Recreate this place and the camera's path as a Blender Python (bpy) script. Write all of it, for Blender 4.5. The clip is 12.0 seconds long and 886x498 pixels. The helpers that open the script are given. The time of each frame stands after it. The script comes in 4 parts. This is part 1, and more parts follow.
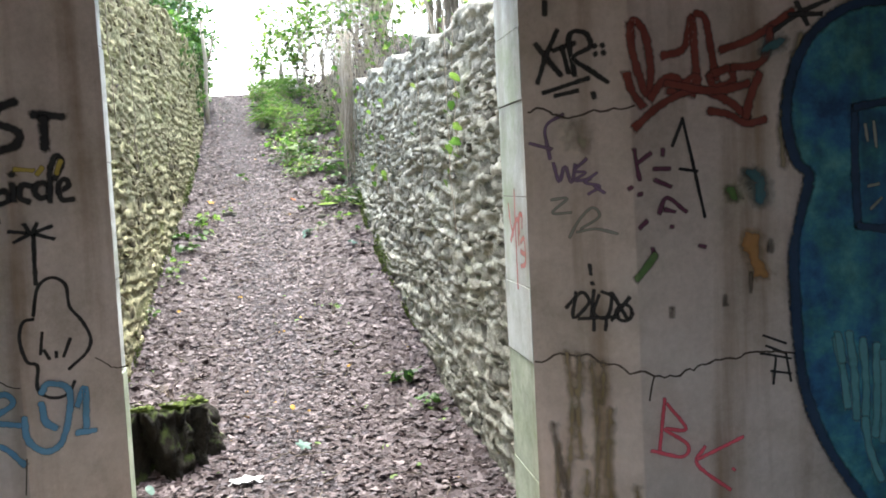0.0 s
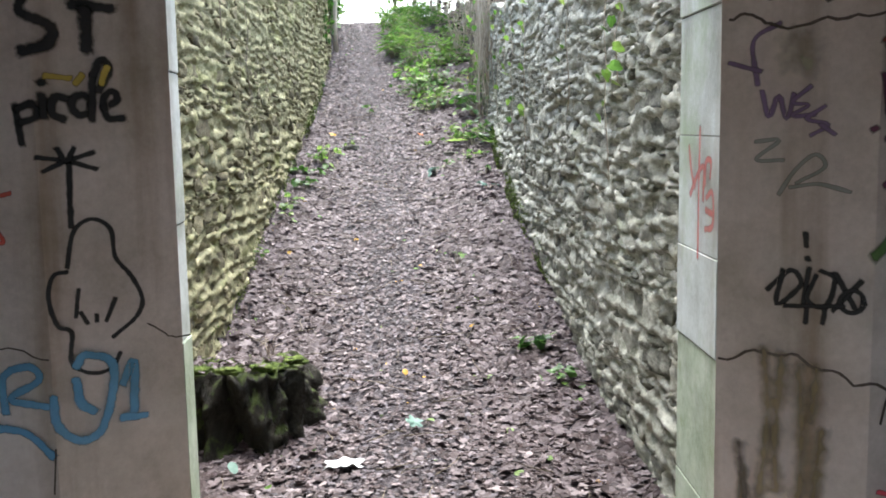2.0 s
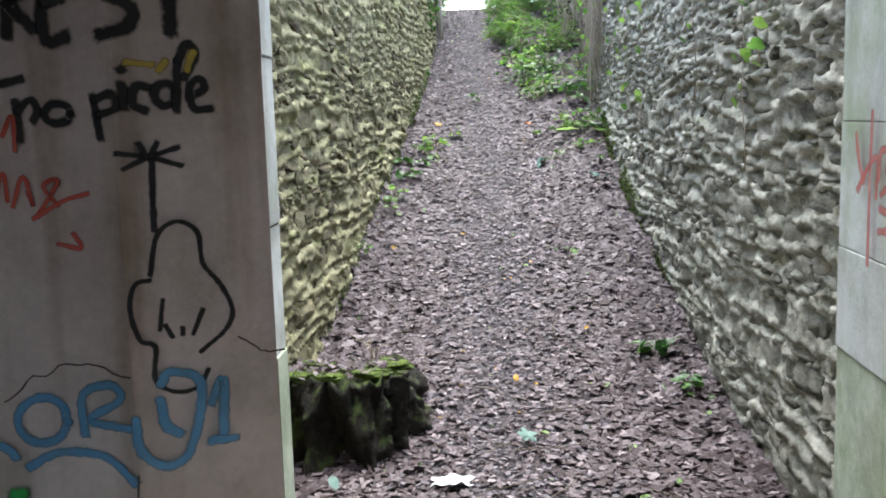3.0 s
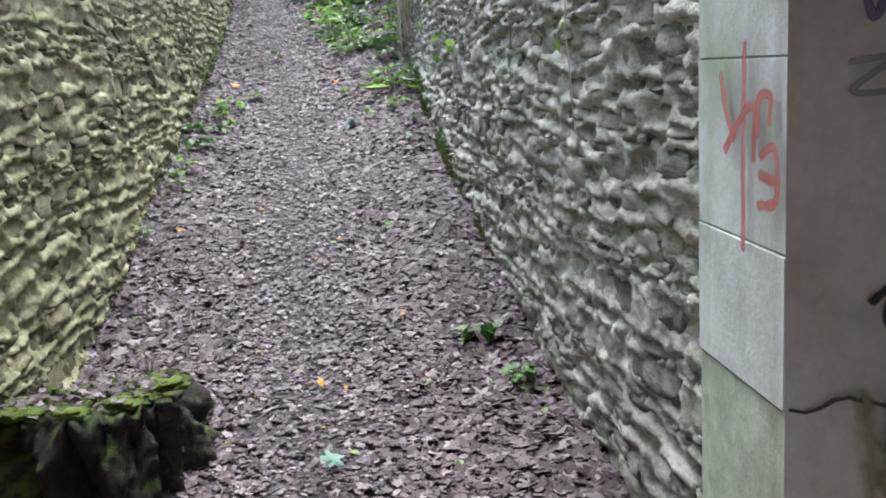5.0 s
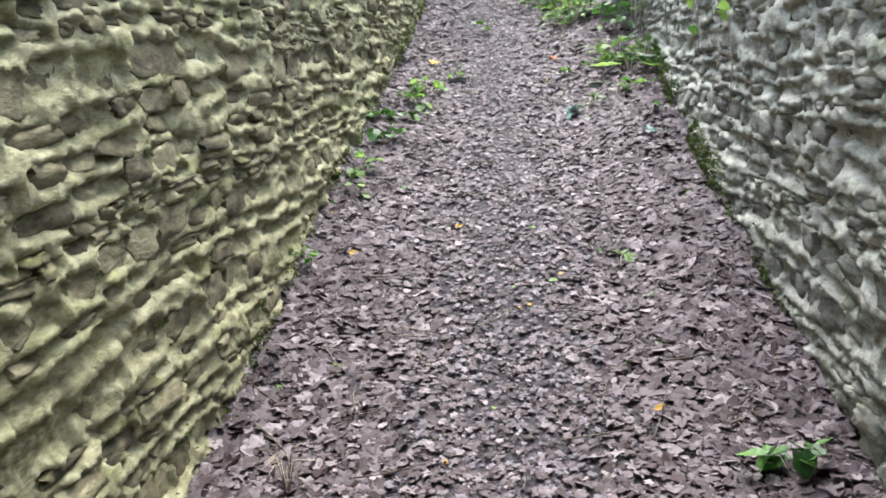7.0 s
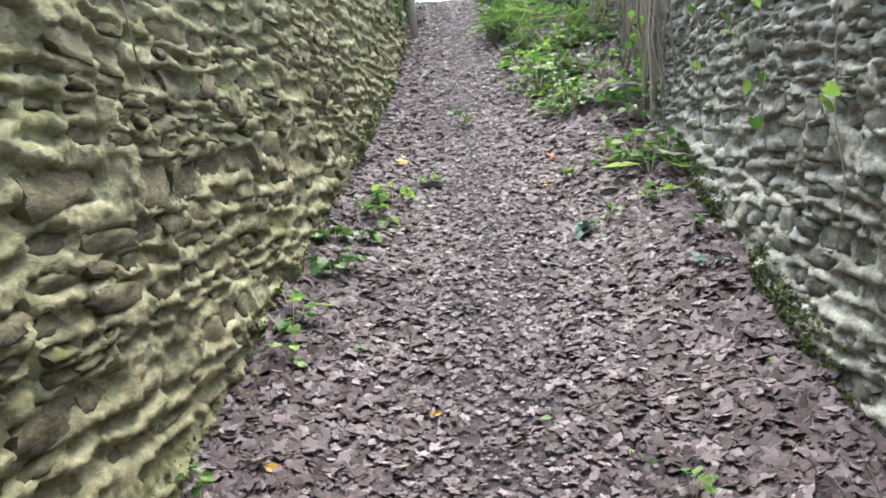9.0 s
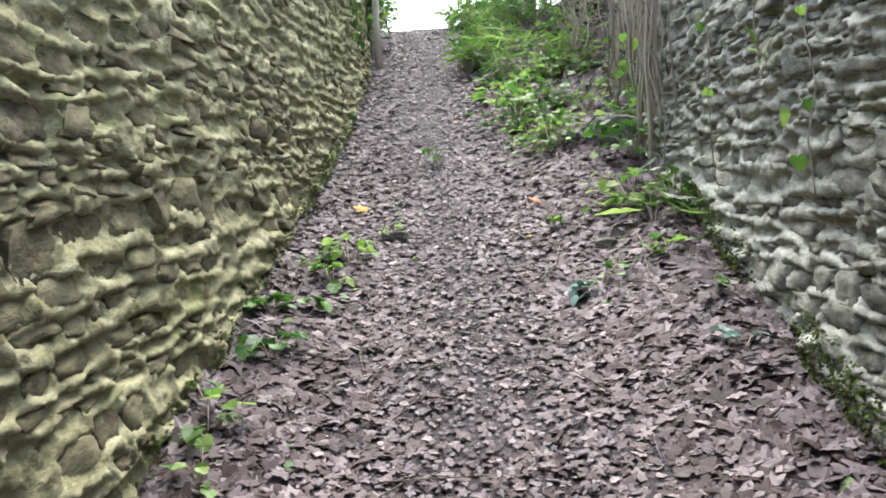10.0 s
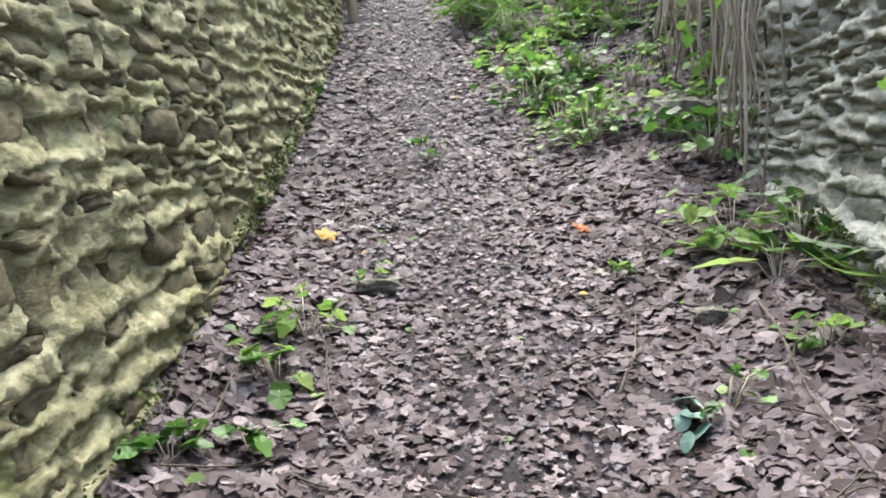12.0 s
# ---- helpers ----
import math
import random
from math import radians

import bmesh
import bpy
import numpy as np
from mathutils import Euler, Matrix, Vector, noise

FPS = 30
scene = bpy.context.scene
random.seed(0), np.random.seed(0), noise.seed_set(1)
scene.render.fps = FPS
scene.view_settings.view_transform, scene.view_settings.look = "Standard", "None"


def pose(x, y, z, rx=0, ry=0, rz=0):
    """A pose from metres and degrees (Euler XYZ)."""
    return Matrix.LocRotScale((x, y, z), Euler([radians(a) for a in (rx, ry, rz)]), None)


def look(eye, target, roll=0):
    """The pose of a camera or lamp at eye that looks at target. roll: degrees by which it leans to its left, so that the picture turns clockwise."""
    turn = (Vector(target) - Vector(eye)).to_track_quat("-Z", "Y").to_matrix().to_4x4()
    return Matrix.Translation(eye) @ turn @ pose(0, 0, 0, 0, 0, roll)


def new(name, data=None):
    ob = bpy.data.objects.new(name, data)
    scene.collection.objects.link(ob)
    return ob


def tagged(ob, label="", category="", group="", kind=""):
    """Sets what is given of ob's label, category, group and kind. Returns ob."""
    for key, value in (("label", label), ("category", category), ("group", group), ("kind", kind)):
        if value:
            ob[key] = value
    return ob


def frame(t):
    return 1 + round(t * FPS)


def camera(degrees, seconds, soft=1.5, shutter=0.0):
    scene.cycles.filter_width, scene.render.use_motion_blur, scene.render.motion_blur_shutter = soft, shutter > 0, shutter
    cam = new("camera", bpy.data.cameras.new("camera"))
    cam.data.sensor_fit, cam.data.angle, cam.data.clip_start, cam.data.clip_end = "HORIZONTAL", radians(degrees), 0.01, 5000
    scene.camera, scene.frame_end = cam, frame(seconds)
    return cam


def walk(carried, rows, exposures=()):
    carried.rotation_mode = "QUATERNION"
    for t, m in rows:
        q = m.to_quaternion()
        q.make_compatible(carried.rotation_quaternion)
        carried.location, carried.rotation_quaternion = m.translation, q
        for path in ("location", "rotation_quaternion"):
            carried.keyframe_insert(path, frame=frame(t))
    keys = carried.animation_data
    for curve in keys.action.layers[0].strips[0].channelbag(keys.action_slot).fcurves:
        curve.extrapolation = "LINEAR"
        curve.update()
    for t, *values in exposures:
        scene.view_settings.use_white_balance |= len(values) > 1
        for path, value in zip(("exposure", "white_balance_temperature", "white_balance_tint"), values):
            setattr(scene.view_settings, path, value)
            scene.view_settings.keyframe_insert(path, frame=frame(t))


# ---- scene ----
cam = camera(48.8, 12.0, soft=1.75)
METRES, EYE, TILT, LEAN, TURN = 8.0, 1.5, 0.0, 0.0, -9.8
ROWS = [
    (0.0, 0.0, 0.0, 0.0, -0.2, -3.99, 2.93),
    (0.5, -0.0013, 0.0339, -0.0005, 2.57, -3.84, 3.18),
    (1.0, 0.0099, 0.0636, 0.0005, 1.87, -3.42, 3.21),
    (1.5, 0.0081, 0.0834, -0.0033, 0.67, -4.39, 2.32),
    (2.0, -0.0106, 0.1137, -0.004, 7.49, -7.23, 1.05),
    (2.5, -0.0197, 0.1359, -0.004, 14.69, -7.44, 1.59),
    (4.5, -0.0344, 0.2222, -0.0066, 4.4, -9.82, 2.81),
    (5.0, -0.0217, 0.2548, -0.0087, 3.15, -10.42, 3.15),
    (5.5, -0.0258, 0.2957, -0.012, 3.11, -11.64, 2.9),
    (6.0, -0.036, 0.3497, -0.0093, 8.03, -15.25, 2.26),
    (6.5, -0.0477, 0.4036, -0.0072, 12.8, -12.72, 2.89),
    (7.0, -0.0685, 0.4507, -0.0073, 14.81, -11.24, 3.01),
    (9.0, -0.1167, 0.6464, 0.001, 13.29, -6.35, 3.29),
    (9.5, -0.1212, 0.7033, 0.0051, 12.61, -5.29, 3.64),
    (10.0, -0.1359, 0.7563, 0.005, 11.83, -4.32, 3.84),
    (10.5, -0.1481, 0.8052, 0.0101, 10.43, -3.93, 3.72),
    (11.0, -0.1576, 0.8628, 0.0178, 9.74, -5.02, 3.32),
    (11.5, -0.1798, 0.9152, 0.0225, 9.83, -6.94, 2.81),
    (12.0, -0.1925, 0.9562, 0.0341, 10.04, -7.33, 2.69),
]
walk(cam, [(t, pose(0, 0, EYE, TILT, LEAN, TURN) @ pose(METRES * x, METRES * y, METRES * z, 90 + pitch, roll, yaw)) for t, x, y, z, yaw, pitch, roll in ROWS],
     [(t, stops, kelvin, 9) for t, stops, kelvin in ((0.0, 2.95, 6450), (1.5, 2.85, 6350), (2.5, 2.62, 6150), (4.5, 2.42, 5950), (5.0, 2.46, 5950), (6.0, 2.74, 6050), (6.5, 2.68, 6100), (9.0, 2.46, 6350), (12.0, 2.52, 6450))])

# ---- light ----
world = bpy.data.worlds.new("sky")
scene.world = world
world.use_nodes = True
wn = world.node_tree.nodes
sky = wn.new("ShaderNodeTexSky")
sky.sky_type = "NISHITA"
sky.sun_disc = False
sky.sun_elevation, sky.sun_rotation = radians(61), radians(7)
sky.air_density, sky.dust_density, sky.ozone_density = 1.0, 3.0, 1.0
tone = wn.new("ShaderNodeHueSaturation")
tone.inputs["Saturation"].default_value = 0.75
world.node_tree.links.new(sky.outputs[0], tone.inputs["Color"])
world.node_tree.links.new(tone.outputs[0], wn["Background"].inputs[0])
wn["Background"].inputs[1].default_value = 0.15
sun = new("sun", bpy.data.lights.new("sun", "SUN"))
sun.data.energy, sun.data.angle, sun.data.color = 1.8, radians(40), (1.0, 0.98, 0.94)
sun.matrix_world = look((0, 0, 0), (-0.06, -0.48, -0.87))

# ---- materials ----
def material(name, colours, scale=8.0, fine=60.0, rough=0.85, bump=0.4, spread=0.0, moss=None, spec=0.3, stain=1.5, stain_to=0.6, dist=0.01, contrast=2.0, streak=0.0, along=1.0):
    """Colours in a ramp over coarse and fine noise, a random shift for each piece, stains, and relief."""
    m = bpy.data.materials.new(name)
    m.use_nodes = True
    nt = m.node_tree
    n, l = nt.nodes, nt.links
    out = n["Principled BSDF"]
    out.inputs["Roughness"].default_value = rough
    out.inputs["Specular IOR Level"].default_value = spec
    geo = n.new("ShaderNodeNewGeometry")
    info = n.new("ShaderNodeObjectInfo")
    grain_run = n.new("ShaderNodeMapping")
    grain_run.inputs["Scale"].default_value = (1.0, along, 1.0)
    l.new(geo.outputs["Position"], grain_run.inputs["Vector"])

    def tex(s, detail=5.0, r=0.6):
        t = n.new("ShaderNodeTexNoise")
        t.inputs["Scale"].default_value, t.inputs["Detail"].default_value, t.inputs["Roughness"].default_value = s, detail, r
        l.new(grain_run.outputs[0], t.inputs["Vector"])
        return t.outputs["Fac"]

    def calc(op, a, b):
        c = n.new("ShaderNodeMath")
        c.operation = op
        for i, v in enumerate((a, b)):
            if isinstance(v, (int, float)):
                c.inputs[i].default_value = v
            else:
                l.new(v, c.inputs[i])
        return c.outputs[0]

    coarse, grain = tex(scale), tex(fine, 6.0, 0.7)
    f = calc("ADD", calc("MULTIPLY", coarse, 0.6), calc("MULTIPLY", grain, 0.4))
    f = calc("ADD", calc("MULTIPLY", calc("SUBTRACT", f, 0.5), contrast), 0.5)
    if spread:
        rnd = calc("FRACT", calc("ADD", info.outputs["Random"], geo.outputs["Random Per Island"]), 0)
        f = calc("ADD", calc("MULTIPLY", f, 1 - spread), calc("MULTIPLY", rnd, spread))
    ramp = n.new("ShaderNodeValToRGB")
    while len(ramp.color_ramp.elements) < len(colours):
        ramp.color_ramp.elements.new(0.5)
    for i, c in enumerate(colours):
        e = ramp.color_ramp.elements[i]
        e.position, e.color = i / max(1, len(colours) - 1), (*c, 1)
    l.new(f, ramp.inputs["Fac"])
    col = ramp.outputs["Color"]

    def blend(kind, fac, a, b):
        x = n.new("ShaderNodeMix")
        x.data_type, x.blend_type = "RGBA", kind
        l.new(fac, x.inputs["Factor"])
        for k, v in ((6, a), (7, b)):
            if isinstance(v, tuple):
                x.inputs[k].default_value = (*v, 1)
            else:
                l.new(v, x.inputs[k])
        return x.outputs[2]

    def step(v, lo, hi):
        r = n.new("ShaderNodeMapRange")
        r.inputs["From Min"].default_value, r.inputs["From Max"].default_value = lo, hi
        l.new(v, r.inputs["Value"])
        return r.outputs[0]

    if stain:
        col = blend("MULTIPLY", step(tex(stain, 6.0, 0.65), 0.45, 0.7), col, (stain_to, stain_to, stain_to * 0.93))
    if streak:
        run = n.new("ShaderNodeMapping")
        run.inputs["Scale"].default_value = (7.0, 7.0, 0.5)
        l.new(geo.outputs["Position"], run.inputs["Vector"])
        t = n.new("ShaderNodeTexNoise")
        t.inputs["Scale"].default_value, t.inputs["Detail"].default_value = 1.0, 7.0
        l.new(run.outputs[0], t.inputs["Vector"])
        col = blend("MULTIPLY", step(t.outputs["Fac"], 0.5, 0.72), col, (1 - streak, 1 - streak * 1.15, 1 - streak * 1.35))
    if moss:
        up = n.new("ShaderNodeSeparateXYZ")
        l.new(geo.outputs["Normal"], up.inputs[0])
        patch = calc("ADD", calc("MULTIPLY", up.outputs["Z"], moss[2]), tex(moss[1], 6.0, 0.7))
        col = blend("MIX", step(patch, moss[3], moss[3] + 0.22), col, moss[0])
    l.new(col, out.inputs["Base Color"])
    b = n.new("ShaderNodeBump")
    b.inputs["Strength"].default_value, b.inputs["Distance"].default_value = bump, dist
    l.new(calc("ADD", calc("MULTIPLY", coarse, 0.5), grain), b.inputs["Height"])
    l.new(b.outputs[0], out.inputs["Normal"])
    return m


def leafy(name, colours, rough=0.5, through_it=0.35, fine=90.0):
    """Thin leaf: colour by piece, some light through it."""
    m = material(name, colours, 30, fine, rough, 0.25, 0.8, stain=0, spec=0.4, dist=0.003)
    nt = m.node_tree
    n, l = nt.nodes, nt.links
    bs = n["Principled BSDF"]
    tr, mix = n.new("ShaderNodeBsdfTranslucent"), n.new("ShaderNodeMixShader")
    src = bs.inputs["Base Color"].links[0].from_socket
    l.new(src, tr.inputs["Color"])
    mix.inputs[0].default_value = through_it
    l.new(bs.outputs[0], mix.inputs[1])
    l.new(tr.outputs[0], mix.inputs[2])
    l.new(mix.outputs[0], n["Material Output"].inputs[0])
    return m


STONE_L = material("mossy_limestone", [(0.045, 0.038, 0.023), (0.15, 0.13, 0.075), (0.26, 0.232, 0.135), (0.43, 0.39, 0.25)], 22, 90, 0.94, 0.8, 0.5, ((0.15, 0.16, 0.045), 5.0, 0.14, 0.62), stain=18, stain_to=0.4, dist=0.014, contrast=4.2, along=0.4)
STONE_R = material("grey_limestone", [(0.06, 0.06, 0.048), (0.21, 0.208, 0.168), (0.37, 0.363, 0.3), (0.58, 0.565, 0.475)], 22, 90, 0.94, 0.8, 0.5, ((0.13, 0.16, 0.06), 5.0, 0.1, 0.62), stain=18, stain_to=0.4, dist=0.014, contrast=4.2, along=0.4)
MORTAR_L = material("old_lime_mortar", [(0.165, 0.154, 0.08), (0.34, 0.32, 0.18), (0.52, 0.492, 0.315)], 18, 100, 0.95, 0.8, 0, ((0.235, 0.255, 0.08), 3.0, 0.0, 0.54), stain=14, stain_to=0.45, dist=0.012, contrast=3.6, along=0.4)
MORTAR_R = material("grey_lime_mortar", [(0.22, 0.222, 0.178), (0.45, 0.45, 0.375), (0.67, 0.665, 0.575)], 18, 100, 0.95, 0.8, 0, ((0.2, 0.235, 0.115), 3.0, 0.0, 0.58), stain=14, stain_to=0.45, dist=0.012, contrast=3.4, along=0.4)
SOIL = material("damp_leafy_soil", [(0.022, 0.017, 0.019), (0.05, 0.041, 0.046), (0.1, 0.085, 0.095)], 6, 45, 0.8, 1.0, stain=2.5, dist=0.03, spec=0.25)
CONCRETE = material("painted_concrete", [(0.49, 0.41, 0.36), (0.63, 0.535, 0.48), (0.73, 0.64, 0.58)], 1.7, 45, 0.8, 0.25, stain=2.3, stain_to=0.66, dist=0.004, contrast=2.6, streak=0.48)
BLOCK = material("whitewashed_block", [(0.42, 0.45, 0.42), (0.6, 0.64, 0.62), (0.72, 0.76, 0.76)], 4, 70, 0.85, 0.35, 0.15, ((0.3, 0.39, 0.22), 1.7, 0.0, 0.5), stain=3.5, stain_to=0.62, dist=0.006, contrast=3.0, streak=0.35)
BLOCK_GREEN = material("algae_stained_block", [(0.28, 0.34, 0.23), (0.44, 0.51, 0.39), (0.58, 0.63, 0.55)], 5, 60, 0.88, 0.4, 0.15, ((0.2, 0.27, 0.1), 3.0, 0.0, 0.55), stain=4, stain_to=0.6, dist=0.006, contrast=3.0, streak=0.3)
JOINT = material("dark_joint", [(0.14, 0.14, 0.12), (0.26, 0.27, 0.24)], 20, 90, 0.95, 0.5)
FLOOR = material("dusty_concrete_floor", [(0.1, 0.085, 0.075), (0.2, 0.175, 0.155), (0.3, 0.27, 0.24)], 3, 50, 0.9, 0.4)
ROCK = material("lichened_rock", [(0.07, 0.066, 0.052), (0.17, 0.162, 0.13), (0.28, 0.27, 0.22)], 20, 80, 0.92, 0.8, 0, ((0.1, 0.13, 0.04), 6.0, 0.1, 0.66), stain=9, stain_to=0.5, dist=0.012, contrast=3.0)
ROT = material("rotten_wood", [(0.008, 0.007, 0.005), (0.024, 0.021, 0.014), (0.085, 0.075, 0.052)], 12, 70, 0.9, 1.0, 0, ((0.09, 0.13, 0.025), 9.0, 0.35, 0.68), stain=3, dist=0.03)
MOSS = material("bright_moss", [(0.045, 0.075, 0.014), (0.11, 0.165, 0.026), (0.21, 0.27, 0.05)], 25, 200, 0.95, 1.0, 0.3, stain=0, dist=0.02)
BARK = material("bark", [(0.08, 0.065, 0.045), (0.2, 0.165, 0.125), (0.36, 0.31, 0.25)], 20, 120, 0.9, 0.9, 0.3, dist=0.02)
TWIG = material("dry_stem", [(0.22, 0.18, 0.13), (0.4, 0.335, 0.26), (0.6, 0.53, 0.43)], 30, 120, 0.8, 0.4, 0.6, stain=0)
DEAD = leafy("dead_leaf", [(0.009, 0.006, 0.006), (0.04, 0.023, 0.022), (0.063, 0.044, 0.044), (0.09, 0.068, 0.071), (0.155, 0.124, 0.128), (0.33, 0.28, 0.274)], 0.68, 0.12)
TRODDEN = leafy("trodden_leaf", [(0.022, 0.017, 0.02), (0.066, 0.053, 0.061), (0.105, 0.088, 0.1), (0.19, 0.163, 0.178)], 0.68, 0.1)
DEAD.node_tree.nodes["Principled BSDF"].inputs["Specular IOR Level"].default_value = 0.28
GREEN = leafy("ivy_leaf", [(0.018, 0.05, 0.012), (0.04, 0.11, 0.018), (0.08, 0.19, 0.03), (0.13, 0.25, 0.05)], 0.5)
LIGHTGREEN = leafy("young_leaf", [(0.045, 0.11, 0.02), (0.09, 0.2, 0.035), (0.17, 0.3, 0.055), (0.3, 0.4, 0.12)], 0.5, 0.55)
PALE = leafy("silvery_leaf", [(0.1, 0.19, 0.15), (0.17, 0.28, 0.23)], 0.6, 0.2)
YELLOW = leafy("yellow_leaf", [(0.42, 0.22, 0.004), (0.52, 0.3, 0.012)], 0.6)
ORANGE = leafy("orange_leaf", [(0.4, 0.1, 0.02), (0.5, 0.17, 0.04)], 0.5)
PAPER = material("wet_white_paper", [(0.6, 0.62, 0.62), (0.8, 0.82, 0.82)], 9, 60, 0.6, 0.4)

# ---- makers ----
def part(name, bm, mat, parent=None, label=""):
    me = bpy.data.meshes.new(name)
    bm.to_mesh(me)
    bm.free()
    me.materials.append(mat)
    ob = new(name, me)
    if parent is not None:
        ob.parent = parent
    if label:
        ob["label"] = label
    return ob


def piled(name, verts, faces, mat, parent=None, smooth=False):
    me = bpy.data.meshes.new(name)
    me.from_pydata(verts, [], faces)
    me.materials.append(mat)
    if smooth:
        me.polygons.foreach_set("use_smooth", [True] * len(me.polygons))
    me.update()
    ob = new(name, me)
    if parent is not None:
        ob.parent = parent
    return ob


def prism(points, z0, z1, bm=None):
    """An upright prism over a plan outline, counter-clockwise."""
    bm = bm or bmesh.new()
    lo = [bm.verts.new((x, y, z0)) for x, y in points]
    hi = [bm.verts.new((x, y, z1)) for x, y in points]
    k = len(points)
    bm.faces.new(lo[::-1])
    bm.faces.new(hi)
    for i in range(k):
        bm.faces.new((lo[i], lo[(i + 1) % k], hi[(i + 1) % k], hi[i]))
    return bm


def box(x0, y0, z0, x1, y1, z1, bevel=0.0):
    bm = prism([(x0, y0), (x1, y0), (x1, y1), (x0, y1)], z0, z1)
    if bevel:
        bmesh.ops.bevel(bm, geom=bm.edges[:], offset=bevel, segments=2, affect="EDGES")
    return bm


def tube(bm, pts, r0, r1, sides=6):
    """A tapering stem through points."""
    rings = []
    k = len(pts)
    for i, p in enumerate(pts):
        d = (Vector(pts[min(i + 1, k - 1)]) - Vector(pts[max(i - 1, 0)])).normalized()
        a = d.orthogonal().normalized()
        b = d.cross(a)
        r = r0 + (r1 - r0) * i / (k - 1)
        rings.append([bm.verts.new(Vector(p) + (a * math.cos(6.2832 * j / sides) + b * math.sin(6.2832 * j / sides)) * r) for j in range(sides)])
    for u, v in zip(rings, rings[1:]):
        for j in range(sides):
            f = bm.faces.new((u[j], u[(j + 1) % sides], v[(j + 1) % sides], v[j]))
            f.smooth = True
    bm.faces.new(rings[0][::-1])
    bm.faces.new(rings[-1])
    return bm


rng = np.random.default_rng(7)


def leaf_shape(kind, seed):
    """A unit leaf (length 1, tip along +y), curled: arrays of vertices and triangles."""
    r = np.random.default_rng(seed)
    if kind == "lobed":
        a = np.linspace(-math.pi, math.pi, 19)[:-1]
        rad = 0.37 + r.uniform(0.06, 0.15) * np.cos(5 * a) + 0.07 * np.cos(a) + r.uniform(-0.09, 0.09, 18)
    elif kind == "ivy":
        a = np.linspace(-math.pi, math.pi, 16)[:-1]
        rad = 0.4 + 0.055 * np.cos(5 * a) + 0.05 * np.cos(3 * a) + 0.12 * np.cos(a) + r.uniform(-0.02, 0.02, 15)
    elif kind == "blade":
        a = np.linspace(-math.pi, math.pi, 11)[:-1]
        rad = 0.5 / np.sqrt((np.cos(a)) ** 2 + (np.sin(a) / 0.035) ** 2)
    elif kind == "oval":
        a = np.linspace(-math.pi, math.pi, 11)[:-1]
        rad = 0.5 / np.sqrt((np.cos(a)) ** 2 + (np.sin(a) / 0.62) ** 2)
    else:  # strap
        a = np.linspace(-math.pi, math.pi, 13)[:-1]
        rad = 0.5 / np.sqrt((np.cos(a)) ** 2 + (np.sin(a) / 0.2) ** 2) * (1 + 0.08 * np.cos(9 * a))
    x, y = np.sin(a) * rad, np.cos(a) * rad
    x, y = np.append(x, 0), np.append(y, 0)
    c1, c2, tw = r.uniform(-0.1, 0.55), r.uniform(-0.35, 0.45), r.uniform(-0.4, 0.4)
    z = c1 * x * x * 1.2 + c2 * y * y * 0.7 + tw * x * y + r.uniform(-0.03, 0.03, len(x))
    k = len(a)
    return np.stack([x, y, z], 1), np.array([(k, i, (i + 1) % k) for i in range(k)])[:, ::-1]


SHAPES = {k: [leaf_shape(k, 10 * i + s) for i in range(8)] for s, k in enumerate(("lobed", "ivy", "oval", "strap", "blade"))}


def turns(yaw, tilt, roll):
    """Rotation matrices, one for each set of angles."""
    cy, sy, ct, st, cr, sr = np.cos(yaw), np.sin(yaw), np.cos(tilt), np.sin(tilt), np.cos(roll), np.sin(roll)
    o, i = np.zeros_like(yaw), np.ones_like(yaw)
    rz = np.stack([cy, -sy, o, sy, cy, o, o, o, i], 1).reshape(-1, 3, 3)
    rx = np.stack([i, o, o, o, ct, -st, o, st, ct], 1).reshape(-1, 3, 3)
    ry = np.stack([cr, o, sr, o, i, o, -sr, o, cr], 1).reshape(-1, 3, 3)
    return rz @ rx @ ry


def leaves(name, kind, places, sizes, yaw, tilt, roll, mat, parent=None, rise=None):
    """Many leaves in one mesh; rise: the ground's slope in x and y under each leaf, which it follows."""
    places, m = np.asarray(places, float), turns(yaw, tilt, roll)
    pick = np.arange(len(places)) % 8
    vs, fs, base = [], [], 0
    for q in range(8):
        v, f = SHAPES[kind][q]
        w = np.where(pick == q)[0]
        if not len(w):
            continue
        p = np.einsum("nij,kj->nki", m[w], v) * np.asarray(sizes)[w, None, None]
        if rise is not None:
            p[:, :, 2] += p[:, :, 0] * rise[0][w, None] + p[:, :, 1] * rise[1][w, None]
        p = p + places[w, None, :]
        vs.append(p.reshape(-1, 3))
        fs.append((f[None] + (np.arange(len(w)) * len(v))[:, None, None] + base).reshape(-1, 3))
        base += len(w) * len(v)
    return piled(name, np.concatenate(vs).tolist(), np.concatenate(fs).tolist(), mat, parent)


# ---- ground ----
PROFILE_Y = [-400, -8, 3, 5, 5.7, 6.2, 6.8, 7.5, 8.2, 9.4, 10.1, 11.3, 12.2, 13.1, 14.6, 15.6, 16.4, 17.5, 24, 40, 400]
PROFILE_Z = [0, 0, 0, 0.03, 0.06, 0.11, 0.2, 0.36, 0.54, 0.86, 1.01, 1.33, 1.57, 1.87, 2.43, 2.84, 3.07, 3.11, 2.8, 2.6, 2.6]


def profile(y):
    return sum(np.interp(y + d, PROFILE_Y, PROFILE_Z) for d in (-0.4, -0.2, 0, 0.2, 0.4)) / 5


def lane(y):
    """The middle of the trodden path."""
    return np.interp(y, [5, 10, 14, 16.5, 20], [0.0, -0.12, -0.38, -0.62, -0.9])


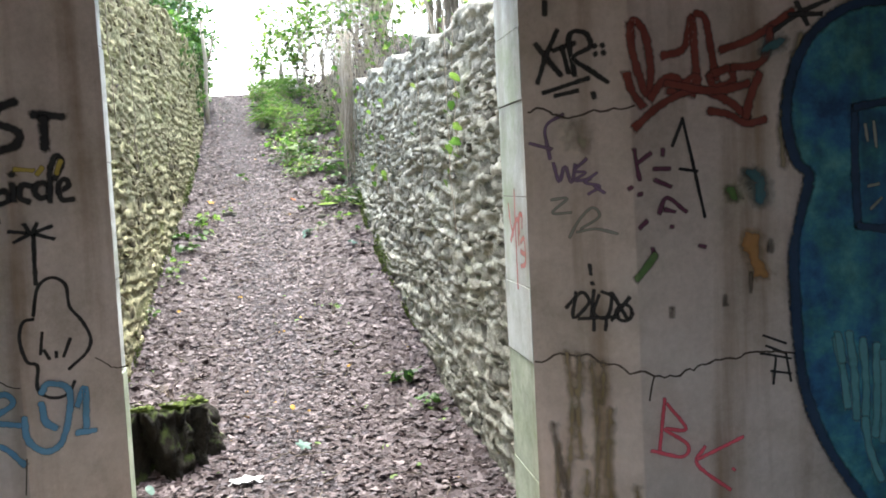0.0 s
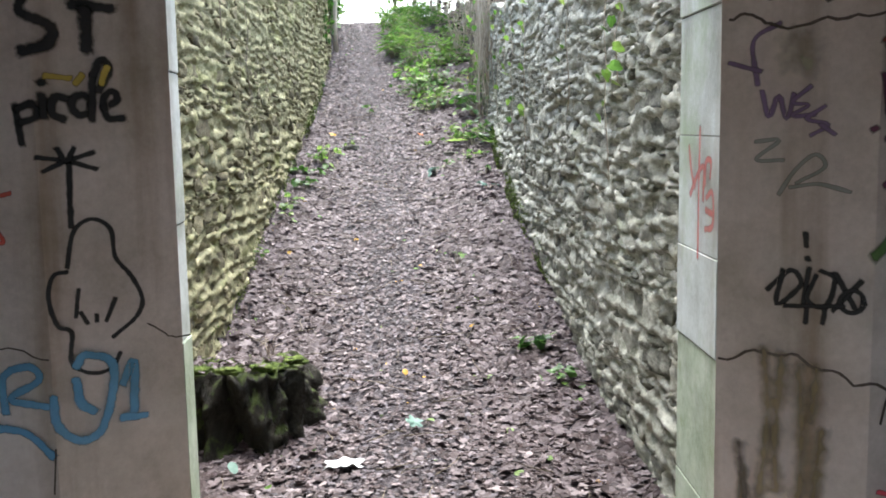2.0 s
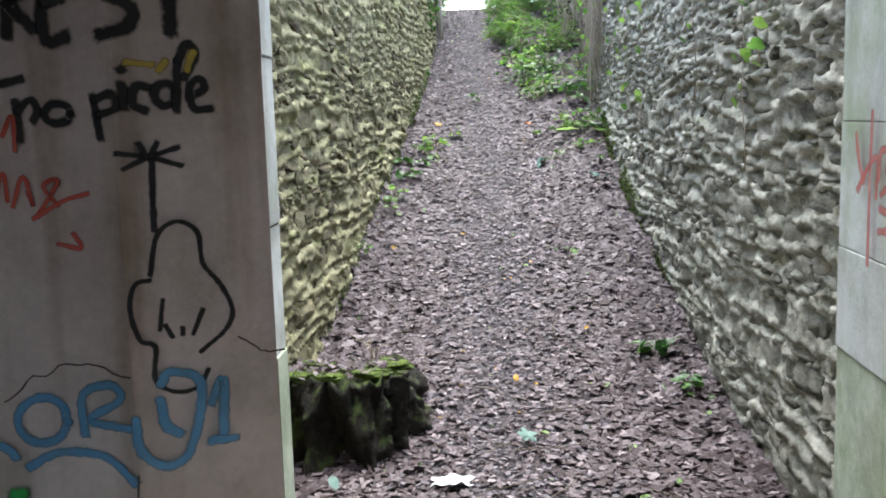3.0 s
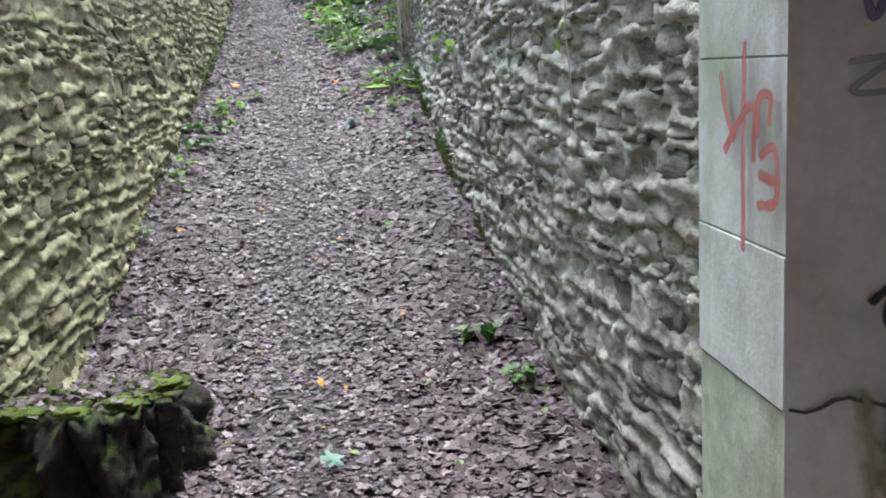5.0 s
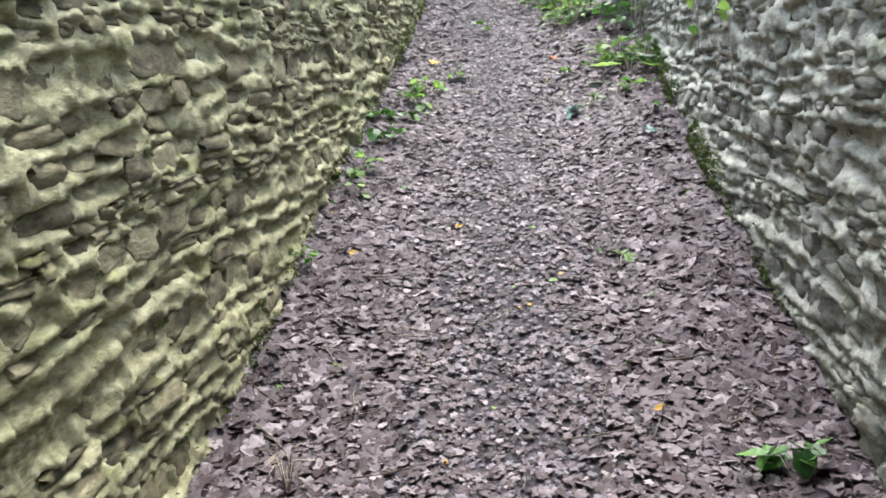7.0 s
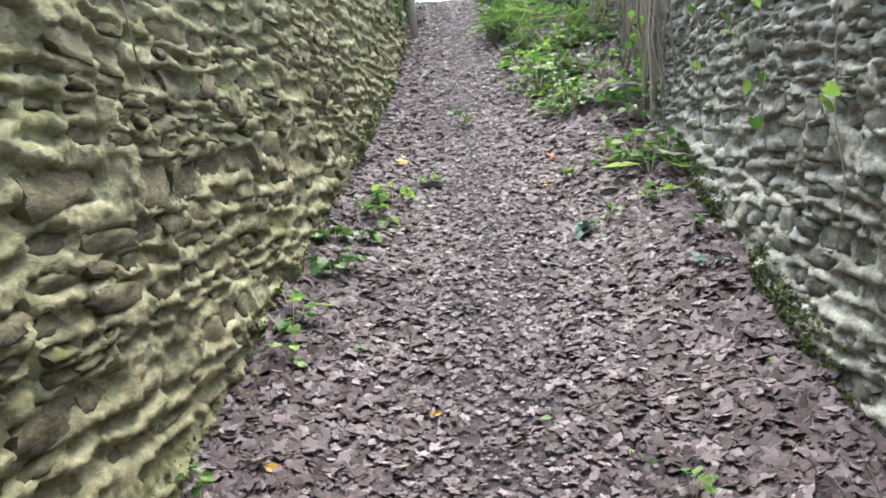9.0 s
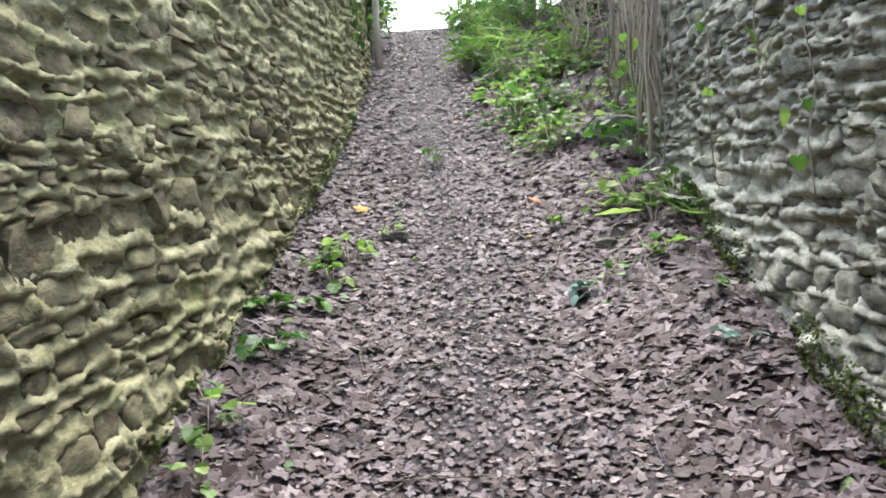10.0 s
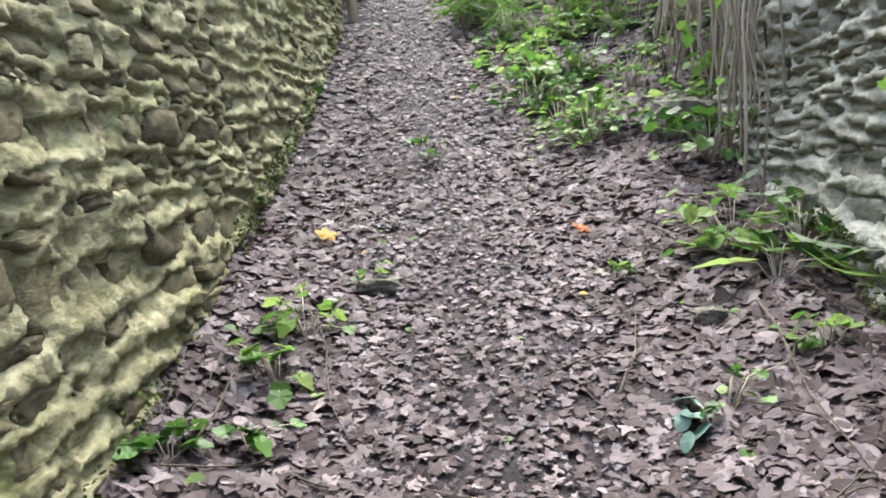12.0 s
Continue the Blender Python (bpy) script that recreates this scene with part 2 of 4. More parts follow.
def wave(x, y):
    return (np.sin(x * 5.1 + y * 2.3) * np.sin(y * 4.7 - x * 1.9) * 0.6 + np.sin(x * 13.7 - y * 9.1) * np.sin(y * 15.3 + x * 7.7) * 0.4)


def smooth(v, a, b):
    t = np.clip((v - a) / (b - a), 0, 1)
    return t * t * (3 - 2 * t)


def height(x, y):
    """The ground: a sloping lane, banks behind the walls and on the open side."""
    x, y = np.asarray(x, float), np.asarray(y, float)
    z = profile(y) + 0.018 * wave(x, y) * smooth(y, 4, 6)
    side = np.abs(x - lane(y))
    z = z + 0.07 * smooth(side, 0.35, 1.0) * smooth(y, 6, 9)
    right = smooth(x, 0.5, 2.4) * smooth(y, 11.2, 13.2) * 0.85 * (1 - smooth(y, 17, 26))
    behind_r = smooth(x, 1.25, 1.6) * np.clip(1.9 - 0.0 * y, 0, 9) * smooth(y, 3.9, 4.3) * (1 - smooth(y, 10.5, 12.5))
    behind_r = behind_r * np.clip((2.35 - profile(y)) / 2.0, 0, 1)
    behind_l = smooth(-x, 1.2, 1.55) * np.clip(3.1 - profile(y), 0, 9) * smooth(y, 3.9, 4.3) * (1 - smooth(y, 15, 22))
    left_far = 0.8 * smooth(-x, 0.9, 2.2) * smooth(y, 14.6, 16) * (1 - smooth(y, 18, 28))
    return z + right + behind_r + np.maximum(behind_l, left_far)


def axis(parts):
    return np.concatenate([np.linspace(a, b, k, endpoint=False) for a, b, k in parts] + [[parts[-1][1]]])


gx = axis([(-400, -30, 8), (-30, -4, 18), (-4, -1.3, 14), (-1.3, 1.3, 44), (1.3, 4, 18), (4, 30, 18), (30, 400, 8)])
gy = axis([(-400, -10, 8), (-10, 3, 14), (3, 20, 240), (20, 40, 30), (40, 400, 12)])
X, Y = np.meshgrid(gx, gy)
Z = height(X, Y)
w = len(gx)
ground = piled("ground", np.stack([X, Y, Z], -1).reshape(-1, 3).tolist(),
               [(r * w + c, r * w + c + 1, (r + 1) * w + c + 1, (r + 1) * w + c) for r in range(len(gy) - 1) for c in range(w - 1)], SOIL, smooth=True)
tagged(ground, "dark damp soil of a path that climbs between walls", "ground", kind="structure")

# ---- the shelter that the walk leaves ----
DOOR_R, DOOR_L = 0.98, -0.56
RIGHT = [(0.98, 3.70), (1.33, 3.46), (1.80, 3.45), (2.9, 3.30)]
LEFT = [(-0.575, 3.68), (-0.87, 3.46), (-2.4, 3.40)]
wall_r = part("wall_north_right", prism([(2.9, 4.14), (1.12, 4.14)] + [(1.12, 3.704)] + [(x, y + 0.004) for x, y in RIGHT], -0.2, 2.9), CONCRETE)
tagged(wall_r, "dirty cream concrete wall beside the doorway, cracked and sprayed", "wall", kind="structure")
wall_l = part("wall_north_left", prism([(-2.4, 3.404), (-0.87, 3.464), (-0.575, 3.684), (-0.72, 3.69), (-0.85, 4.05), (-2.4, 4.05)], -0.2, 2.9), CONCRETE)
tagged(wall_l, "dirty cream concrete wall beside the doorway, sprayed black", "wall", kind="structure")
lintel = part("wall_north_lintel", box(-0.7, 3.68, 2.52, 1.12, 4.1, 2.9), CONCRETE)
tagged(lintel, "concrete lintel over the doorway", "wall", kind="structure")


def jamb(name, plan, levels, label):
    """Courses of blocks over a plan outline, with a dark joint between them."""
    base = new(name)
    tagged(base, label, "door jamb", kind="structure")
    cx, cy = sum(p[0] for p in plan) / len(plan), sum(p[1] for p in plan) / len(plan)
    part("joint", prism([(cx + (x - cx) * 0.95, cy + (y - cy) * 0.95) for x, y in plan], -0.1, 2.515), JOINT, base, "dark recessed joint")
    for i, (a, b) in enumerate(zip(levels, levels[1:])):
        bm = prism(plan, a + 0.0012, b - 0.0012)
        bmesh.ops.bevel(bm, geom=bm.edges[:], offset=0.0025, segments=2, affect="EDGES")
        for v in bm.verts:
            v.co += Vector((0.0025 * math.sin(i * 2.1), 0.0, 0.0))
        part("block", bm, BLOCK if a > 0.5 else BLOCK_GREEN, base, "" if a > 0.5 else "block green with algae")
    return base


jamb("door_jamb_right", [(0.98, 3.704), (1.115, 3.706), (1.115, 4.16), (0.992, 4.16)], [-0.1, 0.28, 0.76, 1.06, 1.42, 1.80, 2.08, 2.515], "whitewashed masonry jamb with open joints and green algae")
jamb("door_jamb_left", [(-0.715, 3.694), (-0.577, 3.69), (-0.58, 3.82), (-0.82, 4.03)], [-0.1, 0.34, 0.86, 1.2, 1.63, 2.05, 2.515], "whitewashed masonry jamb with green algae")
part_floor = part("floor", box(-2.4, -5, -0.2, 2.9, 3.9, 0.02), FLOOR)
tagged(part_floor, "dusty grey concrete floor of the shelter", "floor", kind="structure")
# Unseen walls and ceiling, added to shape the daylight indoors; south end left open.
for nm, args in (("wall_east", (2.9, -5, -0.2, 3.2, 4.14, 2.9)), ("wall_west", (-2.7, -5, -0.2, -2.4, 4.05, 2.9)),
                 ("wall_south_left", (-2.4, -5.3, -0.2, -2.1, -5, 2.9)), ("wall_south_right", (2.6, -5.3, -0.2, 2.9, -5, 2.9))):
    tagged(part(nm, box(*args), CONCRETE), "unseen cream concrete wall added to shape the shelter's light", "wall", kind="structure")
tagged(part("ceiling", box(-2.7, -5.3, 2.904, 3.2, 4.14, 3.15), CONCRETE), "unseen concrete ceiling slab added to shape the shelter's light", "ceiling", kind="structure")

# ---- rubble walls ----
def stone_mesh(seed, mat):
    """A rough unit stone, open at the back; x along the wall, y out of it, z up."""
    r = np.random.default_rng(seed)
    k = 5
    vs, fs = [], []
    push = r.uniform(-0.25, 0.25, 4)
    cut = r.uniform(-0.12, 0.25, 4)
    ridge = r.uniform(-0.6, 0.6, 3)
    for j in range(k):
        for i in range(k):
            u, v = i / 2 - 1, j / 2 - 1
            edge = max(abs(u), abs(v))
            sq = 1 - cut[(i > 2) + 2 * (j > 2)] * (abs(u) * abs(v)) ** 1.5
            chip = 0.3 * abs(u * ridge[0] + v * ridge[1] + ridge[2] * 0.4)
            vs.append((0.5 * u * sq + r.uniform(-0.06, 0.06), 1.0 - 0.12 * edge ** 4 - chip + push[0] * u + (push[1] - 0.12) * v + r.uniform(-0.22, 0.22), 0.5 * v * sq + r.uniform(-0.06, 0.06)))
    for j in range(k - 1):
        for i in range(k - 1):
            fs.append((j * k + i, j * k + i + 1, j * k + i + k + 1, j * k + i + k))
    ring = list(range(k)) + [k * q + k - 1 for q in range(1, k)] + [k * k - 1 - q for q in range(1, k)] + [k * (k - 1 - q) for q in range(1, k - 1)]
    lo = len(vs)
    for q in ring:
        x, y, z = vs[q]
        vs.append((x * 1.05, -0.9, z * 1.05))
    for q in range(len(ring)):
        a, b = ring[q], ring[(q + 1) % len(ring)]
        fs.append((b, a, lo + q, lo + (q + 1) % len(ring)))
    return np.array(vs), fs


VARIANTS = [stone_mesh(100 + i, None) for i in range(28)]


def rubble(name, label, stone, mortar, face, foot, top, y0, y1, out, near, batter):
    """A dry, weathered rubble wall along y. face(y): its plane; out: +1 if it looks to +x. near: the stretch whose stones are single parts."""
    r = np.random.default_rng(5 if out > 0 else 6)

    def worn(y, z_):
        """How far old mortar is smeared over the stones."""
        return float(smooth(noise.noise((y * 0.8, z_ * 1.1, 21)), -0.1, 0.4)) * (1.0 if out > 0 else 0.5)

    base = new(name)
    tagged(base, label, "stone wall", kind="structure")
    made = []
    z = min(foot(y0), foot(y1)) - 0.15
    while z < max(top(y0), top(y1)) + 0.05:
        h = r.choice([0.036, 0.046, 0.058, 0.07, 0.085, 0.12] if out > 0 else [0.034, 0.044, 0.055, 0.07, 0.095]) * r.uniform(0.9, 1.1)
        y = y0 + r.uniform(-0.1, 0.05)
        while y < y1:
            wd = h * r.uniform(1.8, 5.0) if h < 0.08 else h * r.uniform(1.2, 3.2)
            hh = h * r.uniform(0.75, 1.15)
            yc = y + wd / 2
            y += wd + r.uniform(0.012, 0.04)
            zc = z + h / 2 + 0.1 * noise.noise((yc * 0.8, z * 0.7, 9)) + 0.03 * noise.noise((yc * 2.6, z * 2.0, 4)) + r.uniform(-0.012, 0.012)
            if zc < foot(yc) - 0.12 or zc > top(yc) - 0.02 or r.random() < 0.04 or yc > y1 - 0.03:
                continue
            made.append((yc, zc, wd, hh, r.normal(0, 0.07)))
        z += h + r.uniform(0.014, 0.032)
    # mortar: pale lips that rise round each stone
    ny, nz = int((y1 - y0) / 0.0135), int((max(top(y0), top(y1)) - foot(y0)) / 0.0145)
    ys = np.linspace(y0, y1, ny + 1)
    lo_z, hi_z = np.array([foot(y) - 0.25 for y in ys]), np.array([top(y) for y in ys])
    Zs = lo_z[:, None] + (hi_z - lo_z)[:, None] * np.linspace(0, 1, nz + 1)[None]
    Ys = np.repeat(ys[:, None], nz + 1, 1)
    pocket = np.zeros_like(Zs)
    wob = np.array([0.24 * noise.noise((y * 11, z_ * 13, 2)) + 0.2 * noise.noise((y * 37, z_ * 41, 6)) for y, z_ in zip(Ys.ravel().tolist(), Zs.ravel().tolist())]).reshape(Zs.shape)
    for yc, zc, wd, hh, t in made:
        i0, i1 = np.searchsorted(ys, (yc - wd * 0.8, yc + wd * 0.8))
        du, dv = Ys[i0:i1] - yc, Zs[i0:i1] - zc
        u, v = du / (wd / 2), (dv + du * t * out) / (hh / 2)
        near_ = ((u * 0.84) ** 6 + (v * 1.0) ** 6) ** (1 / 6) + wob[i0:i1]
        lower = smooth(-v, -0.2, 0.4)
        pocket[i0:i1] = np.maximum(pocket[i0:i1], (1 - smooth(near_, 0.85, 1.08)) * (1 - lower) + lower * (1 - smooth(near_, 0.45, 1.12)))
    rough_ = np.array([0.024 * noise.noise((y * 3, z_ * 5, out)) + 0.012 * noise.noise((y * 9, z_ * 20, 8)) + 0.011 * noise.noise((y * 30, z_ * 38, 5)) + 0.007 * noise.noise((y * 61, z_ * 67, 3))
                       for y, z_ in zip(Ys.ravel().tolist(), Zs.ravel().tolist())]).reshape(Zs.shape)
    swell = np.array([[batter(y, q) for q in row] for y, row in zip(ys.tolist(), Zs.tolist())])
    D = swell + 0.026 + rough_ - 0.031 * pocket
    smear = np.array([worn(y, z_) for y, z_ in zip(Ys.ravel().tolist(), Zs.ravel().tolist())]).reshape(Zs.shape)
    D += 0.031 * pocket * 0.35 * smear
    fx = np.array([face(y) for y in ys])
    P = np.stack([fx[:, None] + out * D, Ys, Zs], -1)
    back = np.stack([np.stack([fx - out * 0.45, ys, hi_z + 0.02], -1), np.stack([fx - out * 0.45, ys, lo_z], -1)], 1)
    P = np.concatenate([P, back], 1)
    k = nz + 3
    fs = []
    for i in range(ny):
        for j in range(k):
            q = (i * k + j, i * k + (j + 1) % k, (i + 1) * k + (j + 1) % k, (i + 1) * k + j)
            fs.append(q if out < 0 else q[::-1])
    for i in (0, ny):
        fs.append(tuple(range(i * k, i * k + k)))
    piled("mortar", P.reshape(-1, 3).tolist(), fs, mortar, base, smooth=True)
    meshes = []
    for v, f in VARIANTS:
        me = bpy.data.meshes.new("stone")
        me.from_pydata(v.tolist(), [], f)
        me.materials.append(stone)
        me.polygons.foreach_set("use_smooth", [q < 16 for q in range(len(me.polygons))])
        meshes.append(me)
    sv, sf, count, single = [], [], 0, 0
    for yc, zc, wd, hh, t in made:
        q = int(r.integers(28))
        depth = r.uniform(0.03, 0.042)
        m = (Matrix.Translation((face(yc) + out * (batter(yc, zc) + 0.025 * noise.noise((yc * 3, zc * 5, out)) - 0.01 * worn(yc, zc) + (r.uniform(-0.026, -0.004) if r.random() < 0.8 else r.uniform(-0.045, -0.03))), yc, zc)) @ Matrix.Rotation(-out * math.pi / 2, 4, "Z")
             @ Matrix.Rotation(t, 4, "Y") @ Matrix.Diagonal((wd, depth, hh, 1)))
        if near[0] < yc < near[1] and zc < foot(yc) + 1.7 and single < 300:
            ob = new("stone", meshes[q])
            ob.parent = base
            ob.matrix_basis = m
            single += 1
        else:
            v, f = VARIANTS[q]
            mm = np.array(m)
            sv.append(v @ mm[:3, :3].T + mm[:3, 3])
            sf.extend(tuple(c + count for c in face_) for face_ in f)
            count += len(v)
    rest = tagged(piled("stonework", np.concatenate(sv).tolist(), sf, stone, base), kind="stuff")
    rest.data.polygons.foreach_set("use_smooth", [q % 32 < 16 for q in range(len(sf))])
    return base


def face_l(y):
    return -1.15 + 0.0185 * (y - 4)


def face_r(y):
    return 1.075 + 0.0 * y


def foot(y):
    return float(profile(y))


rubble("wall_left", "weathered rubble stone wall with yellow-green algae", STONE_L, MORTAR_L, face_l, foot, lambda y: 3.25 + 0.025 * (y - 4) + 0.06 * math.sin(3 * y), 4.06, 14.7, 1, (5.6, 8.6),
       lambda y, z: 0.04 * max(0, 1 - (z - foot(y)) / 0.5))
rubble("wall_right", "weathered grey rubble stone wall with moss at its foot", STONE_R, MORTAR_R, face_r, foot, lambda y: 2.36 + 0.05 * max(0, y - 5) + 0.05 * math.sin(4 * y), 4.17, 12.3, -1, (4.2, 7.2),
       lambda y, z: 0.11 * max(0, 1 - (z - foot(y)) / 0.4) * float(smooth(y, 7, 9)))

# ---- paint on the shelter's walls ----
def paint(name, a, b, rough=0.6, thin=0.0):
    """Spray paint that thins out raggedly towards the edge of its stroke."""
    m = material(name, [a, b], 9, 130, rough, 0.15, stain=6, stain_to=0.75, dist=0.003)
    n, l = m.node_tree.nodes, m.node_tree.links
    cover, speck, add, step_, mix, clear = (n.new("ShaderNode" + k) for k in ("Attribute", "TexNoise", "Math", "MapRange", "MixShader", "BsdfTransparent"))
    cover.attribute_name = "cover"
    geo = n.new("ShaderNodeNewGeometry")
    l.new(geo.outputs["Position"], speck.inputs["Vector"])
    speck.inputs["Scale"].default_value, speck.inputs["Detail"].default_value = (26 if thin else 60), 6
    l.new(cover.outputs["Fac"], add.inputs[0])
    l.new(speck.outputs["Fac"], add.inputs[1])
    l.new(add.outputs[0], step_.inputs["Value"])
    step_.inputs["From Min"].default_value, step_.inputs["From Max"].default_value, step_.inputs["To Max"].default_value = 0.58 + thin, 1.25 + 1.5 * thin, 1.0 - 0.6 * thin
    l.new(step_.outputs[0], mix.inputs[0])
    l.new(clear.outputs[0], mix.inputs[1])
    l.new(n["Principled BSDF"].outputs[0], mix.inputs[2])
    l.new(mix.outputs[0], n["Material Output"].inputs[0])
    return m


BLACK = paint("black_spray", (0.012, 0.012, 0.013), (0.04, 0.038, 0.036))
BLUE = paint("blue_spray", (0.09, 0.25, 0.42), (0.16, 0.36, 0.54))
GREENP = paint("green_spray", (0.03, 0.3, 0.06), (0.05, 0.42, 0.09))
RED = paint("red_spray", (0.5, 0.06, 0.04), (0.6, 0.14, 0.1))
REDP = paint("faded_red_spray", (0.42, 0.07, 0.06), (0.55, 0.2, 0.18), thin=0.12)
YELLOWP = paint("yellow_spray", (0.5, 0.36, 0.05), (0.6, 0.46, 0.12))
CRACK = paint("crack_shadow", (0.05, 0.035, 0.025), (0.12, 0.09, 0.07))
REDBROWN = paint("red_brown_spray", (0.16, 0.03, 0.022), (0.26, 0.07, 0.05))
PURPLE = paint("purple_spray", (0.16, 0.09, 0.2), (0.26, 0.18, 0.29), thin=0.06)
GREYP = paint("grey_spray", (0.24, 0.25, 0.22), (0.33, 0.33, 0.29), thin=0.06)
MAROON = paint("maroon_spray", (0.1, 0.02, 0.06), (0.2, 0.08, 0.12), thin=0.06)
DKGREEN = paint("green_shade_spray", (0.07, 0.16, 0.05), (0.15, 0.24, 0.08), thin=0.06)
PINK = paint("pink_spray", (0.75, 0.08, 0.13), (0.85, 0.15, 0.2))
TEALDK = paint("teal_spray", (0.03, 0.09, 0.11), (0.07, 0.16, 0.17), thin=0.06)
OCHRE = paint("ochre_spray", (0.34, 0.15, 0.04), (0.45, 0.26, 0.1), thin=0.06)
OCHREP = paint("dull_yellow_spray", (0.33, 0.26, 0.14), (0.42, 0.36, 0.25), thin=0.22)
STAIN = paint("old_stain", (0.06, 0.05, 0.04), (0.2, 0.17, 0.14), 0.9, thin=0.22)
DAMP = paint("damp_stain", (0.2, 0.15, 0.075), (0.33, 0.27, 0.17), 0.9, thin=0.22)
ALGAE = paint("algae_stain", (0.32, 0.3, 0.19), (0.42, 0.39, 0.3), 0.9, thin=0.35)
NAVY = paint("navy_spray", (0.01, 0.025, 0.06), (0.025, 0.06, 0.12))
BIGBLUE = material("blue_mural", [(0.015, 0.06, 0.16), (0.03, 0.13, 0.27), (0.05, 0.22, 0.28), (0.1, 0.33, 0.34)], 3.6, 14, 0.55, 0.15, stain=5, stain_to=0.5, dist=0.003, contrast=3.6, streak=0.5)

SIDES = {"left": (LEFT, False), "right": (RIGHT, False), "jamb": ([(4.2, 0.98), (3.6, 0.98)], True)}
layer = [0.0055]


def on_wall(side, u, z):
    """A point just off a painted wall, by its place along the wall and its height."""
    pts, across = SIDES[side]
    if across:
        return Vector((DOOR_R + (u - 3.704) * 0.0263 - 0.0045 - (layer[0] - 0.0055), u, z))
    pts = sorted(pts)
    y = float(np.interp(u, [p[0] for p in pts], [p[1] for p in pts]))
    return Vector((u, y - layer[0], z))


def curve_points(pts, k=6):
    """A smooth run through a few points."""
    p = [Vector((*q, 0)) for q in pts]
    if len(p) < 3:
        return [p[0].lerp(p[-1], i / 8) for i in range(9)]
    p = [2 * p[0] - p[1]] + p + [2 * p[-1] - p[-2]]
    run = []
    for a, b, c, d in zip(p, p[1:], p[2:], p[3:]):
        for i in range(k):
            t = i / k
            run.append(0.5 * (2 * b + (c - a) * t + (2 * a - 5 * b + 4 * c - d) * t * t + (3 * b - a - 3 * c + d) * t ** 3))
    return run + [p[-2]]


def sprayed(side, name, label, mat, width, strokes):
    """Strokes of spray paint on a wall, ragged and thin at their edges."""
    base = new(name)
    base.location = on_wall(side, *strokes[0][0])
    tagged(base, label, "graffiti", "graffiti on the shelter walls")
    for s in strokes:
        run = curve_points(s)
        if mat is CRACK:
            run = [p + Vector((0, 0.02 * noise.noise((p.x * 22, p.y * 9, 4)) + 0.008 * noise.noise((p.x * 70, 3, 1)), 0)) for p in run]
        k = len(run)
        layer[0] += 0.00004
        ahead = [(run[min(i + 1, k - 1)] - run[max(i - 1, 0)]) for i in range(k)]
        ahead = [d.normalized() if d.length > 1e-6 else Vector((1, 0, 0)) for d in ahead]
        run = [run[0] - ahead[0] * width * 0.6] + run + [run[-1] + ahead[-1] * width * 0.6]
        ahead = [ahead[0]] + ahead + [ahead[-1]]
        edge = 0.45 if width > 0.045 else 0.75
        bm = bmesh.new()
        tone_ = bm.verts.layers.float.new("cover")
        rows = []
        for i, (p, d) in enumerate(zip(run, ahead)):
            nrm = Vector((-d.y, d.x, 0))
            r = width * 0.72 * (1 + (0.8 if mat in (DAMP, STAIN, ALGAE) else 0.25) * noise.noise((p.x * 23, p.y * 23, width * 90)))
            row = []
            for q, c in ((-1, 0.0), (-0.5, edge), (0, 1.0), (0.5, edge), (1, 0.0)):
                v = bm.verts.new(on_wall(side, *(p + nrm * r * q)[:2]) - base.location)
                v[tone_] = 0.0 if i in (0, k + 1) else c
                row.append(v)
            rows.append(row)
        for a, b in zip(rows, rows[1:]):
            for q in range(4):
                bm.faces.new((a[q], a[q + 1], b[q + 1], b[q]))
        part("stroke", bm, mat, base)
    return base


def filled(side, name, label, mat, outline, right):
    """A painted field between an outline and the wall's end."""
    run = curve_points(outline, 4)
    bm = bmesh.new()
    layer[0] = 0.0035
    rows = []
    for p in run:
        us = [p.x + (right - p.x) * i / 5 for i in range(6)]
        rows.append([bm.verts.new(on_wall(side, u, p.y)) for u in us])
    for a, b in zip(rows, rows[1:]):
        for i in range(5):
            bm.faces.new((a[i], a[i + 1], b[i + 1], b[i]))
    return tagged(part(name, bm, mat), label, "graffiti", "graffiti on the shelter walls")


sprayed("left", "black_lettering", "word BREST sprayed in thick black letters on concrete", BLACK, 0.026,
        [[(-1.244, 1.859), (-1.262, 1.727)], [(-1.29, 1.861), (-1.164, 1.845), (-1.181, 1.791), (-1.24, 1.771), (-1.139, 1.734), (-1.145, 1.667), (-1.23, 1.625), (-1.286, 1.649)], [(-1.097, 1.677), (-1.084, 1.842), (-1.039, 1.83), (-1.044, 1.775), (-1.085, 1.754), (-1.033, 1.686)], [(-0.953, 1.833), (-1.005, 1.829), (-1.011, 1.669), (-0.959, 1.673)], [(-1.008, 1.752), (-0.965, 1.756)], [(-0.823, 1.838), (-0.869, 1.813), (-0.883, 1.77), (-0.823, 1.738), (-0.83, 1.693), (-0.89, 1.671)], [(-0.778, 1.796), (-0.692, 1.789)], [(-0.75, 1.786), (-0.751, 1.678)]])
